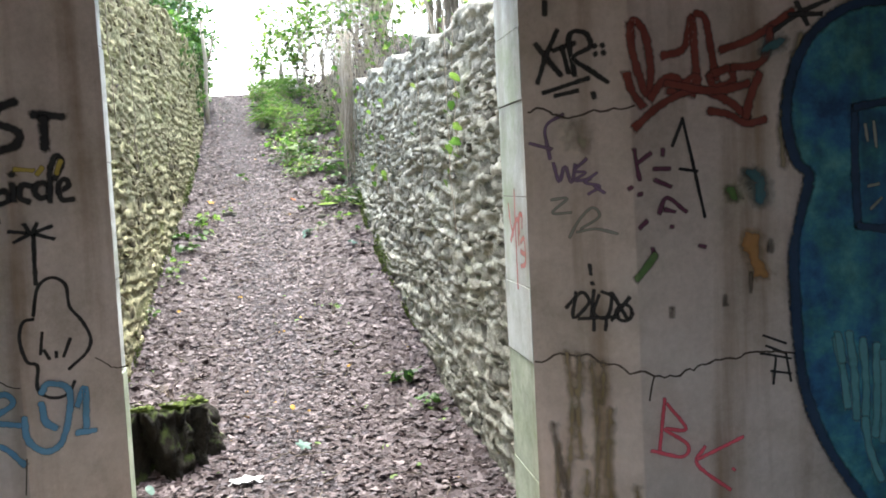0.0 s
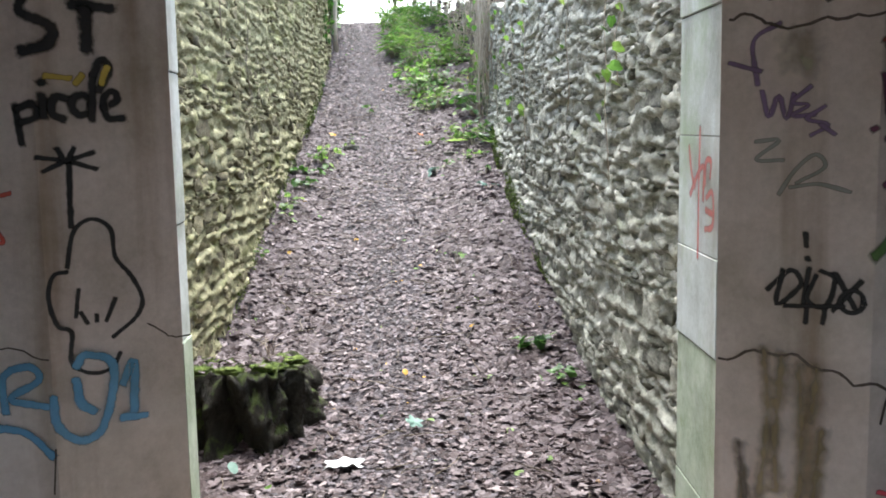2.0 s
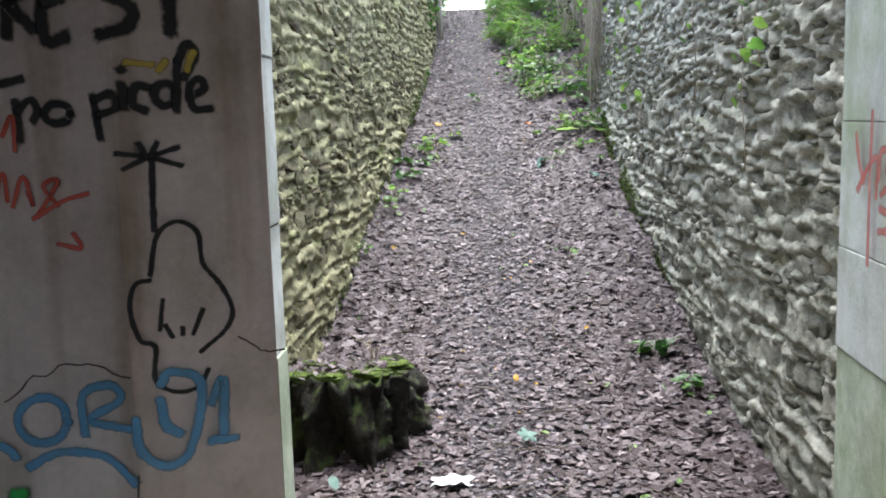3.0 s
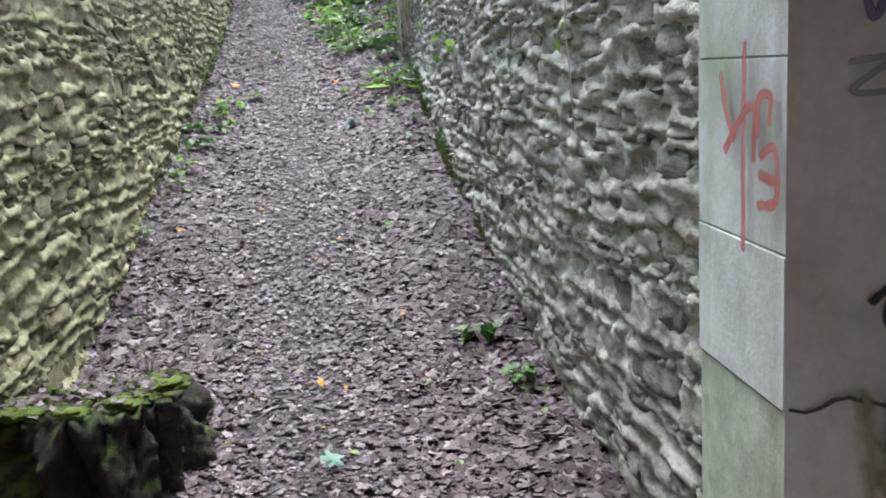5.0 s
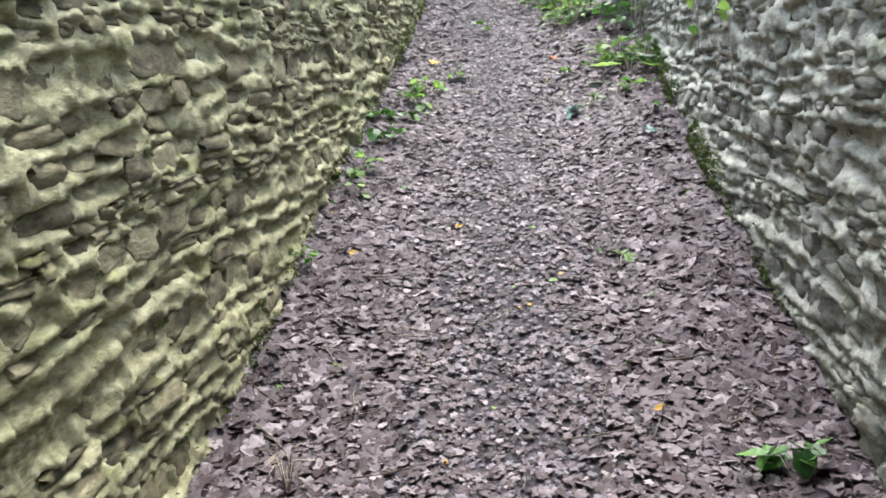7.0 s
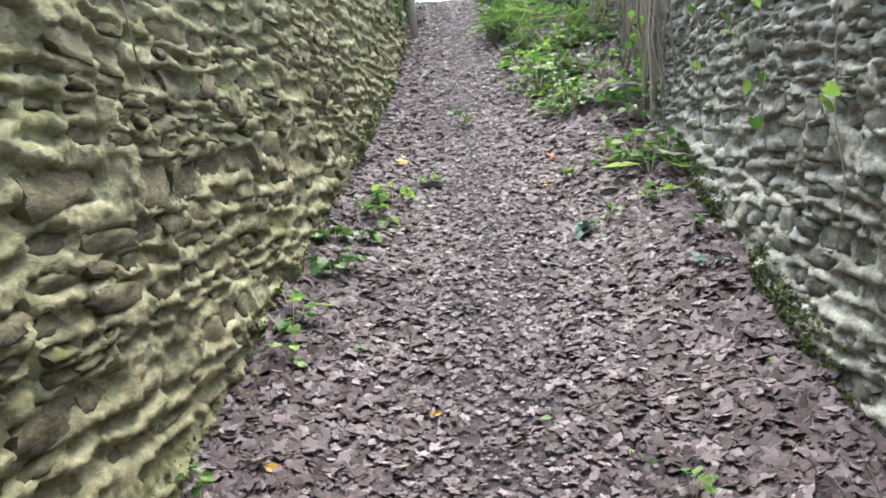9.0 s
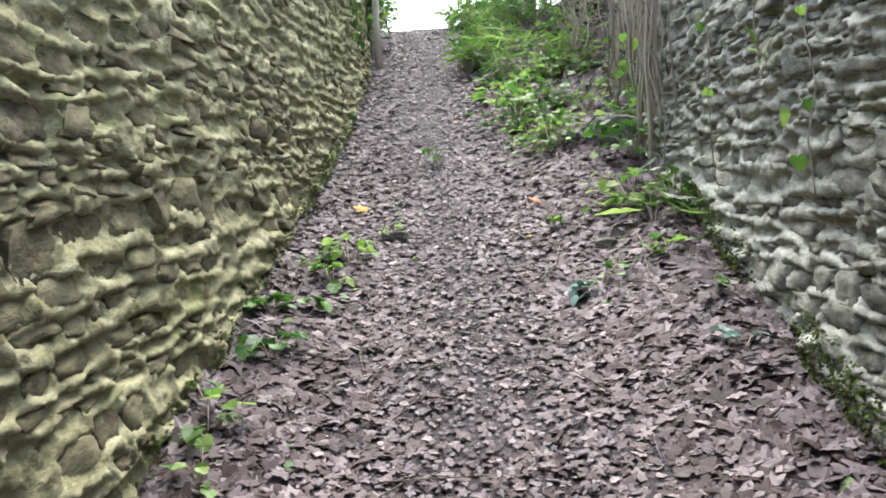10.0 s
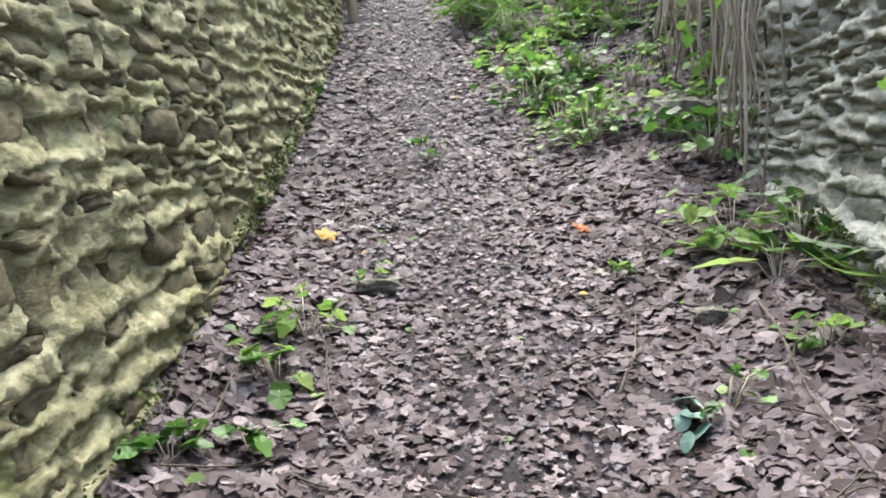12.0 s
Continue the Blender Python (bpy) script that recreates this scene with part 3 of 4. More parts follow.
sprayed("left", "black_lettering", "word tropicale sprayed in black handwriting on concrete", BLACK, 0.018,
        [[(-1.142, 1.623), (-1.143, 1.47)], [(-1.165, 1.561), (-1.07, 1.581)], [(-1.091, 1.531), (-1.087, 1.44)], [(-1.087, 1.508), (-1.056, 1.532), (-1.041, 1.507), (-1.054, 1.484)], [(-0.965, 1.499), (-0.975, 1.483), (-0.997, 1.477), (-1.018, 1.485), (-1.025, 1.502), (-1.013, 1.517), (-0.99, 1.522), (-0.97, 1.513), (-0.965, 1.496)], [(-0.911, 1.537), (-0.9, 1.44)], [(-0.909, 1.526), (-0.87, 1.541), (-0.863, 1.507), (-0.902, 1.494)], [(-0.848, 1.564), (-0.847, 1.507)], [(-0.849, 1.598), (-0.846, 1.591)], [(-0.795, 1.552), (-0.823, 1.558), (-0.831, 1.518), (-0.807, 1.5)], [(-0.748, 1.537), (-0.755, 1.519), (-0.771, 1.512), (-0.785, 1.521), (-0.79, 1.539), (-0.782, 1.557), (-0.766, 1.563), (-0.752, 1.553), (-0.748, 1.534)], [(-0.741, 1.615), (-0.749, 1.499)], [(-0.741, 1.615), (-0.722, 1.656), (-0.707, 1.627), (-0.731, 1.574)], [(-0.724, 1.528), (-0.693, 1.551), (-0.702, 1.574), (-0.722, 1.551), (-0.715, 1.504), (-0.68, 1.503)]])
sprayed("left", "palm_drawing", "small palm tree sprayed in black on concrete", BLACK, 0.012,
        [[(-0.868, 1.405), (-0.808, 1.393), (-0.746, 1.369)], [(-0.856, 1.368), (-0.808, 1.393), (-0.749, 1.414)], [(-0.825, 1.426), (-0.808, 1.393), (-0.79, 1.427)], [(-0.803, 1.384), (-0.807, 1.22)]])
sprayed("left", "outline_drawing", "rounded outline figure sprayed in thin black on concrete", BLACK, 0.01,
        [[(-0.821, 1.115), (-0.802, 1.208), (-0.762, 1.237), (-0.723, 1.206), (-0.717, 1.132), (-0.683, 1.072), (-0.662, 1.007), (-0.678, 0.959), (-0.732, 0.912)], [(-0.822, 1.103), (-0.851, 1.095), (-0.863, 1.037), (-0.848, 0.963), (-0.82, 0.94), (-0.824, 0.861), (-0.786, 0.823), (-0.741, 0.826), (-0.718, 0.866)], [(-0.8, 1.052), (-0.809, 0.98)], [(-0.798, 0.991), (-0.785, 0.958)], [(-0.764, 0.979), (-0.765, 0.961)], [(-0.722, 1.018), (-0.745, 0.958)]])
sprayed("left", "blue_tag", "faded sky blue sprayed tag on concrete", BLUE, 0.02,
        [[(-1.029, 0.775), (-1.051, 0.735), (-1.096, 0.72), (-1.138, 0.739), (-1.15, 0.78), (-1.126, 0.819), (-1.08, 0.832), (-1.04, 0.811), (-1.03, 0.769)], [(-1.135, 0.66), (-1.053, 0.696), (-0.945, 0.682), (-0.877, 0.613)], [(-0.99, 0.738), (-0.989, 0.836), (-0.921, 0.859), (-0.9, 0.822), (-0.975, 0.775), (-0.88, 0.749)], [(-0.867, 0.773), (-0.862, 0.697), (-0.815, 0.642), (-0.763, 0.674), (-0.735, 0.831), (-0.794, 0.874), (-0.815, 0.847)], [(-0.817, 0.811), (-0.81, 0.747), (-0.782, 0.716)], [(-0.717, 0.777), (-0.689, 0.835), (-0.696, 0.677)], [(-0.722, 0.683), (-0.669, 0.677)], [(-1.198, 0.716), (-1.175, 0.703), (-1.164, 0.685)]])
sprayed("left", "green_dot", "bright green sprayed dot on concrete", GREENP, 0.034,
        [[(-1.178, 0.589), (-1.165, 0.589), (-1.152, 0.589)]])
sprayed("left", "red_tag", "scrawled red sprayed tag on concrete", RED, 0.01,
        [[(-1.211, 1.431), (-1.177, 1.488), (-1.172, 1.407)], [(-1.162, 1.453), (-1.135, 1.498), (-1.148, 1.407)], [(-1.127, 1.452), (-1.1, 1.497), (-1.1, 1.417)], [(-1.287, 1.37), (-1.252, 1.363), (-1.279, 1.329)], [(-1.235, 1.293), (-1.204, 1.374), (-1.186, 1.304), (-1.17, 1.361)], [(-1.163, 1.291), (-1.134, 1.366), (-1.127, 1.302)], [(-1.116, 1.29), (-1.087, 1.359), (-1.069, 1.289), (-1.078, 1.324)], [(-1.059, 1.266), (-1.006, 1.346), (-1.042, 1.335), (-1.01, 1.288)], [(-1.071, 1.26), (-0.998, 1.299), (-0.938, 1.315)], [(-1.25, 1.249), (-1.167, 1.251)], [(-1.017, 1.2), (-0.964, 1.188), (-0.979, 1.223)]])
sprayed("left", "yellow_mark", "thin yellow sprayed mark on concrete", YELLOWP, 0.014,
        [[(-0.839, 1.612), (-0.788, 1.606)], [(-0.779, 1.592), (-0.763, 1.615)], [(-0.725, 1.592), (-0.709, 1.638)]])
sprayed("left", "crack", "fine dark crack across the concrete wall", CRACK, 0.004,
        [[(-0.653, 0.936), (-0.606, 0.89), (-0.551, 0.886)], [(-1.178, 0.814), (-1.088, 0.886), (-0.99, 0.912), (-0.872, 0.87)], [(-0.869, 0.638), (-0.88, 0.52)]])
sprayed("right", "black_tag", "letters XTR sprayed in black with dots and underline", BLACK, 0.017,
        [[(1.031, 2.003), (1.074, 1.931), (1.11, 1.876)], [(1.103, 2.045), (1.061, 1.948), (1.032, 1.855)], [(1.088, 1.971), (1.158, 1.991)], [(1.116, 1.982), (1.135, 1.881)], [(1.154, 1.871), (1.14, 2.018), (1.19, 2.026), (1.207, 1.973), (1.152, 1.937), (1.21, 1.879), (1.258, 1.834)], [(1.05, 1.816), (1.121, 1.835), (1.197, 1.856)], [(1.088, 1.801), (1.161, 1.812)], [(1.218, 1.971), (1.223, 1.973)], [(1.243, 1.97), (1.248, 1.973)], [(1.22, 1.942), (1.225, 1.944)], [(1.245, 1.942), (1.25, 1.944)], [(1.21, 1.8), (1.213, 1.782)], [(1.067, 2.159), (1.065, 2.108)]])
sprayed("right", "red_brown_tag", "broad red-brown sprayed lettering on concrete", REDBROWN, 0.03,
        [[(1.335, 2.036), (1.341, 1.93), (1.388, 1.779), (1.406, 1.871), (1.389, 1.999), (1.354, 2.049), (1.335, 2.036)], [(1.317, 1.86), (1.332, 1.795), (1.371, 1.736)], [(1.453, 1.919), (1.538, 1.945), (1.572, 2.058), (1.579, 1.951), (1.584, 1.836)], [(1.588, 2.072), (1.625, 2.049), (1.644, 1.934), (1.66, 1.826)], [(1.402, 1.764), (1.458, 1.833), (1.511, 1.831), (1.532, 1.78), (1.471, 1.79)], [(1.51, 1.803), (1.587, 1.836), (1.562, 1.772)], [(1.633, 1.841), (1.711, 1.863), (1.724, 1.814), (1.655, 1.802), (1.633, 1.841)], [(1.682, 1.933), (1.806, 1.973), (1.963, 2.066)], [(1.726, 1.867), (1.841, 1.884), (1.881, 2.005)], [(1.338, 1.659), (1.447, 1.743), (1.585, 1.79), (1.707, 1.742), (1.782, 1.677)], [(1.832, 1.841), (1.792, 1.749), (1.774, 1.67)], [(1.629, 1.71), (1.705, 1.694), (1.774, 1.658), (1.849, 1.669)], [(1.465, 1.819), (1.646, 1.783), (1.786, 1.807)]])
sprayed("right", "black_letter", "tall thin black letter A on concrete", BLACK, 0.012,
        [[(1.523, 1.687), (1.557, 1.526), (1.599, 1.315)], [(1.522, 1.678), (1.48, 1.586)], [(1.506, 1.5), (1.575, 1.487)]])
sprayed("right", "purple_tag", "faint purple sprayed scrawl on concrete", PURPLE, 0.012,
        [[(1.111, 1.729), (1.051, 1.683), (1.062, 1.563)], [(0.997, 1.627), (1.068, 1.6)], [(1.072, 1.547), (1.089, 1.475), (1.11, 1.53), (1.129, 1.469), (1.144, 1.535)], [(1.18, 1.555), (1.141, 1.513), (1.175, 1.504), (1.14, 1.476), (1.19, 1.478)], [(1.212, 1.501), (1.173, 1.467), (1.218, 1.45), (1.182, 1.422)], [(1.202, 1.451), (1.234, 1.424)]])
sprayed("right", "grey_tag", "faded grey-green scrawl on concrete", GREYP, 0.01,
        [[(1.06, 1.406), (1.112, 1.408), (1.062, 1.356), (1.123, 1.354)], [(1.115, 1.259), (1.151, 1.328), (1.193, 1.37), (1.214, 1.336), (1.152, 1.29)], [(1.139, 1.279), (1.202, 1.289), (1.27, 1.269)]])
sprayed("right", "maroon_marks", "dark maroon sprayed dabs on concrete", MAROON, 0.017,
        [[(1.332, 1.58), (1.34, 1.515), (1.349, 1.465)], [(1.345, 1.53), (1.395, 1.563)], [(1.311, 1.435), (1.32, 1.441)], [(1.341, 1.412), (1.356, 1.414)], [(1.442, 1.575), (1.441, 1.551)], [(1.405, 1.504), (1.468, 1.502)], [(1.409, 1.463), (1.469, 1.434)], [(1.42, 1.338), (1.452, 1.394), (1.527, 1.338)], [(1.444, 1.351), (1.481, 1.34)], [(1.342, 1.287), (1.37, 1.311)], [(1.463, 1.286), (1.473, 1.285)], [(1.39, 1.208), (1.393, 1.191)], [(1.573, 1.209), (1.596, 1.202)]])
sprayed("right", "dark_green_mark", "dark green sprayed stroke on concrete", DKGREEN, 0.03,
        [[(1.324, 1.098), (1.364, 1.14), (1.399, 1.185)]])
sprayed("right", "thin_black_tag", "letters DIOX in thin black marker on concrete", BLACK, 0.012,
        [[(1.094, 0.988), (1.146, 1.047), (1.169, 1.008), (1.117, 0.949), (1.129, 1.047)], [(1.187, 1.056), (1.175, 0.949)], [(1.203, 1.037), (1.184, 0.969), (1.224, 0.95), (1.243, 1.028), (1.211, 1.051)], [(1.243, 1.047), (1.288, 0.951)], [(1.299, 1.028), (1.24, 0.941)], [(1.306, 0.97), (1.298, 0.948), (1.279, 0.939), (1.261, 0.949), (1.255, 0.972), (1.265, 0.993), (1.284, 1.001), (1.301, 0.99), (1.306, 0.967)], [(1.183, 0.95), (1.182, 0.901)], [(1.224, 0.95), (1.219, 0.902)], [(1.134, 0.945), (1.264, 0.955)], [(1.177, 1.153), (1.179, 1.115)], [(1.181, 1.086), (1.183, 1.078)]])
sprayed("right", "pink_tag", "letters BK in thin bright pink spray on concrete", PINK, 0.013,
        [[(1.415, 0.637), (1.388, 0.445)], [(1.424, 0.617), (1.495, 0.513), (1.41, 0.521), (1.499, 0.454), (1.477, 0.408), (1.357, 0.442)], [(1.569, 0.438), (1.536, 0.372), (1.666, 0.261)], [(1.537, 0.392), (1.724, 0.463)], [(1.679, 0.343), (1.685, 0.337)]])
sprayed("right", "black_hatch", "small crossed black lines on concrete", BLACK, 0.009,
        [[(1.817, 0.849), (1.903, 0.814)], [(1.826, 0.809), (1.902, 0.775)], [(1.805, 0.781), (1.921, 0.754)], [(1.863, 0.758), (1.851, 0.66)], [(1.902, 0.775), (1.919, 0.666)], [(1.842, 0.71), (1.92, 0.696)]])
sprayed("right", "black_star", "black sprayed star strokes on concrete", BLACK, 0.018,
        [[(1.888, 1.997), (1.994, 2.061), (2.1, 2.103)], [(1.976, 2.1), (2.016, 2.014)], [(1.946, 2.054), (2.07, 2.052)]])
sprayed("right", "crack", "rust-edged crack across the concrete wall", CRACK, 0.007,
        [[(0.983, 0.766), (1.104, 0.814), (1.194, 0.784), (1.274, 0.758), (1.378, 0.727), (1.499, 0.737), (1.601, 0.762), (1.723, 0.777), (1.825, 0.789), (1.941, 0.773)], [(0.995, 1.738), (1.047, 1.759), (1.112, 1.714), (1.21, 1.724), (1.338, 1.732)], [(1.378, 0.727), (1.355, 0.642)]])
sprayed("right", "teal_patch", "dark teal sprayed patch with green edge", TEALDK, 0.09,
        [[(1.786, 1.468), (1.824, 1.427), (1.822, 1.37)]])
sprayed("right", "lime_patch", "lime green sprayed blot on concrete", DKGREEN, 0.055,
        [[(1.703, 1.415), (1.718, 1.376)]])
sprayed("right", "teal_blot", "dark teal sprayed blot on concrete", TEALDK, 0.075,
        [[(1.858, 1.937), (1.915, 1.953)]])
sprayed("right", "ochre_patch", "rusty orange sprayed patch on concrete", OCHRE, 0.085,
        [[(1.778, 1.229), (1.787, 1.17), (1.814, 1.092)]])
sprayed("right", "ochre_stripe", "dull yellow sprayed stripe on concrete", OCHREP, 0.05,
        [[(1.992, 1.977), (1.94, 1.829), (1.907, 1.642), (1.912, 1.49)]])
sprayed("right", "brown_drips", "black and brown dabs on concrete", STAIN, 0.022,
        [[(1.856, 1.215), (1.855, 1.167)], [(1.774, 1.094), (1.772, 1.017)], [(1.457, 0.981), (1.456, 0.943)], [(1.666, 1.014), (1.669, 0.976)]])
sprayed("right", "damp_stain", "brown-green damp stain running down the concrete", DAMP, 0.05,
        [[(1.09, 0.81), (1.1, 0.6), (1.07, 0.22)], [(1.13, 0.8), (1.12, 0.55), (1.125, 0.4)], [(1.17, 0.78), (1.18, 0.5), (1.165, 0.2)], [(1.21, 0.77), (1.2, 0.62)], [(1.225, 0.6), (1.21, 0.4), (1.215, 0.18)], [(1.05, 0.45), (1.04, 0.3), (1.05, 0.15)], [(1.3, 0.3), (1.31, 0.12)], [(1.14, 0.35), (1.13, 0.1)]])
sprayed("right", "dark_stain", "black damp stain at the foot of the wall", STAIN, 0.05,
        [[(1.034, 0.527), (1.047, 0.407), (1.075, 0.237)]])
sprayed("right", "green_stain", "faint green algae stain under a crack", ALGAE, 0.12,
        [[(1.144, 1.692), (1.165, 1.605)]])
sprayed("right", "navy_outline", "broad navy edge of a large sprayed figure", NAVY, 0.04,
        [[(2.321, 2.094), (2.166, 2.072), (2.03, 1.976), (1.95, 1.829), (1.926, 1.66), (1.961, 1.506), (2.007, 1.447), (1.975, 1.314), (1.942, 1.162), (1.945, 0.929), (1.967, 0.653), (2.05, 0.411), (2.183, 0.193), (2.26, 0.077)]])
sprayed("jamb", "red_tag", "red sprayed tag with drips on the whitewashed jamb", REDP, 0.022,
        [[(3.872, 1.448), (3.876, 1.271), (3.879, 1.046)], [(3.995, 1.389), (3.966, 1.313), (3.923, 1.263)], [(3.973, 1.236), (3.887, 1.306), (3.825, 1.326), (3.828, 1.229)], [(3.813, 1.274), (3.8, 1.345), (3.752, 1.348), (3.756, 1.299)], [(3.794, 1.237), (3.73, 1.256), (3.724, 1.163), (3.805, 1.142)], [(3.8, 1.201), (3.726, 1.196)]])
filled("right", "blue_figure", "large blue and teal sprayed shape on concrete", BIGBLUE, [(2.57, 2.195), (2.321, 2.094), (2.166, 2.072), (2.03, 1.976), (1.95, 1.829), (1.926, 1.66), (1.961, 1.506), (2.007, 1.447), (1.975, 1.314), (1.942, 1.162), (1.945, 0.929), (1.967, 0.653), (2.05, 0.411), (2.183, 0.193), (2.339, 0.072)], 2.85)

LIGHTTEAL = paint("light_teal_spray", (0.08, 0.24, 0.28), (0.14, 0.34, 0.36), thin=0.06)
sprayed("right", "teal_flames", "pale teal flame strokes inside the blue figure", LIGHTTEAL, 0.03,
        [[(2.141, 0.551), (2.126, 0.684), (2.099, 0.818)], [(2.173, 0.504), (2.17, 0.659), (2.152, 0.837)], [(2.205, 0.458), (2.213, 0.613), (2.204, 0.812)], [(2.244, 0.433), (2.256, 0.588), (2.256, 0.787)], [(2.275, 0.409), (2.286, 0.542), (2.285, 0.719)], [(2.123, 0.728), (2.108, 0.839)], [(2.267, 0.253), (2.225, 0.367), (2.206, 0.502)]])
sprayed("right", "navy_scribble", "navy scribbled square inside the blue figure", NAVY, 0.03,
        [[(2.193, 1.698), (2.188, 1.485), (2.196, 1.248)], [(2.193, 1.698), (2.307, 1.714)], [(2.196, 1.248), (2.3, 1.232)]])
sprayed("right", "pale_marks", "pale grey marks inside the blue figure", GREYP, 0.012,
        [[(2.23, 1.633), (2.239, 1.568)], [(2.263, 1.642), (2.271, 1.545)], [(2.236, 1.397), (2.279, 1.405)], [(2.245, 1.31), (2.289, 1.351)]])

# ---- leaf litter ----
def lying(n, size, kind, mat, name, wide=0.0, trodden=False):
    """Leaves that lie along the slope of the lane: small crumbs where feet tread, whole ones at the sides."""
    y = np.concatenate([rng.uniform(4.0, 12.5, int(n * 0.66)), rng.uniform(12.5, 17, n - int(n * 0.66))])
    x = rng.uniform(-1.12, 1.06, n) + np.where(y > 12, rng.uniform(0, 1.5, n) * (rng.random(n) < 0.6), 0)
    mid = np.abs(x - lane(y))
    keep = rng.random(n) < np.clip(0.62 + wide + 0.5 * mid, 0, 1)
    if trodden:
        keep &= rng.random(n) < np.exp(-(mid / 0.34) ** 2)
    keep &= ~((y < 4.1) & ((x > 0.95) | (x < -0.5)))
    x, y, mid = x[keep], y[keep], mid[keep]
    n = len(x)
    size = rng.uniform(*size, n) * np.clip(0.55 + 0.75 * mid, 0.5, 1.2)
    e = 0.06
    rise = ((height(x + e, y) - height(x - e, y)) / (2 * e), (height(x, y + e) - height(x, y - e)) / (2 * e))
    z = height(x, y) + rng.uniform(0.002, 0.017, n)
    return leaves(name, kind, np.stack([x, y, z], 1), size, rng.uniform(0, 6.28, n), rng.normal(0, 0.2, n), rng.normal(0, 0.2, n), mat, rise=rise)


tagged(lying(33000, (0.036, 0.088), "lobed", DEAD, "fallen_leaves"), "thick layer of brown fallen leaves on the path", "leaf litter", kind="stuff")
tagged(lying(14000, (0.025, 0.065), "oval", DEAD, "fallen_leaves"), "small dull brown fallen leaves on the path", "leaf litter", kind="stuff")
tagged(lying(26000, (0.022, 0.055), "lobed", TRODDEN, "leaf_crumbs", 0.4, True), "trodden crumbs of dead leaves on damp soil", "leaf litter", kind="stuff")
tagged(lying(9000, (0.04, 0.1), "blade", DEAD, "leaf_stalks", 0.3), "thin dry leaf stalks among fallen leaves", "leaf litter", kind="stuff")
tagged(lying(170, (0.03, 0.07), "oval", LIGHTGREEN, "green_fallen_leaves"), "scattered green leaves fallen on the brown litter", "leaf litter", kind="stuff")
tagged(lying(60, (0.03, 0.06), "oval", YELLOW, "yellow_fallen_leaves"), "scattered small yellow leaves on the brown litter", "leaf litter", kind="stuff")


def twigs():
    bm = bmesh.new()
    for _ in range(150):
        y, x, a, ln = rng.uniform(4.3, 13), rng.uniform(-1.0, 1.0), rng.uniform(0, 3.14), rng.uniform(0.06, 0.32)
        pts = []
        for i in range(4):
            px, py = x + math.cos(a) * ln * (i / 3 - 0.5) + rng.uniform(-0.012, 0.012), y + math.sin(a) * ln * (i / 3 - 0.5)
            pts.append((px, py, float(height(px, py)) + 0.02 + rng.uniform(0, 0.012)))
        tube(bm, pts, 0.0035, 0.0015, 4)
    return part("twigs", bm, BARK)


tagged(twigs(), "thin dry twigs scattered among fallen leaves", "twigs", kind="stuff")


def one_leaf(name, label, kind, mat, x, y, size, yaw, lift=0.045):
    ob = leaves(name, kind, [(x, y, float(height(x, y)) + lift)], [size], np.array([yaw * 0.3]), np.array([0.55]), np.array([0.1]), mat)
    return tagged(ob, label, "leaf")


one_leaf("fallen_leaf", "bright yellow fallen leaf on the brown litter", "lobed", YELLOW, -0.67, 11.33, 0.095, 0.6)
one_leaf("fallen_leaf", "rusty orange fallen leaf on the brown litter", "lobed", ORANGE, 0.25, 11.29, 0.085, 2.0)
one_leaf("fallen_leaf", "pale grey-green fallen leaf on the brown litter", "lobed", PALE, 0.094, 5.34, 0.1, 1.2)
one_leaf("fallen_leaf", "pale yellow fallen leaf on the brown litter", "oval", YELLOW, 0.05, 6.1, 0.05, 0.4)
one_leaf("fallen_leaf", "pale green fallen leaf beside the stump", "oval", PALE, -0.67, 4.86, 0.07, 1.5)


def scrap():
    bm = bmesh.new()
    bmesh.ops.create_grid(bm, x_segments=7, y_segments=5, size=0.5)
    for v in bm.verts:
        x, y = -0.21 + v.co.x * 0.15 * (1 + 0.2 * math.sin(9 * v.co.y)), 4.9 + v.co.y * 0.1
        v.co = (x, y, float(height(x, y)) + 0.028 + 0.02 * noise.noise((x * 30, y * 30, 0)))
    bmesh.ops.solidify(bm, geom=bm.faces[:], thickness=0.002)
    return part("paper_scrap", bm, PAPER)


tagged(scrap(), "crumpled wet white paper scrap among fallen leaves", "paper")


def fallen_stick(label, x0, y0, x1, y1, r):
    pts = []
    for i in range(6):
        t = i / 5
        x, y = x0 + (x1 - x0) * t + 0.015 * math.sin(7 * t + x0), y0 + (y1 - y0) * t
        pts.append((x, y, float(height(x, y)) + 0.03 + 0.012 * math.sin(3.1 * t)))
    return tagged(part("fallen_stick", tube(bmesh.new(), pts, r * 0.62, r * 0.35, 6), BARK), label, "stick", "sticks on the path")


fallen_stick("pale dry stick lying in the leaf litter", -0.86, 9.9, -0.78, 10.45, 0.007)
fallen_stick("thin dry stick lying in the leaf litter", -0.66, 10.75, -0.5, 10.1, 0.005)
fallen_stick("thin pale stick lying near the wall", 0.65, 10.6, 0.62, 9.7, 0.006)
fallen_stick("long dry vine lying at the wall's foot", 0.7, 11.0, 1.0, 10.1, 0.005)
fallen_stick("pale dry stick near the mossy wall", -0.9, 6.75, -0.62, 6.35, 0.006)


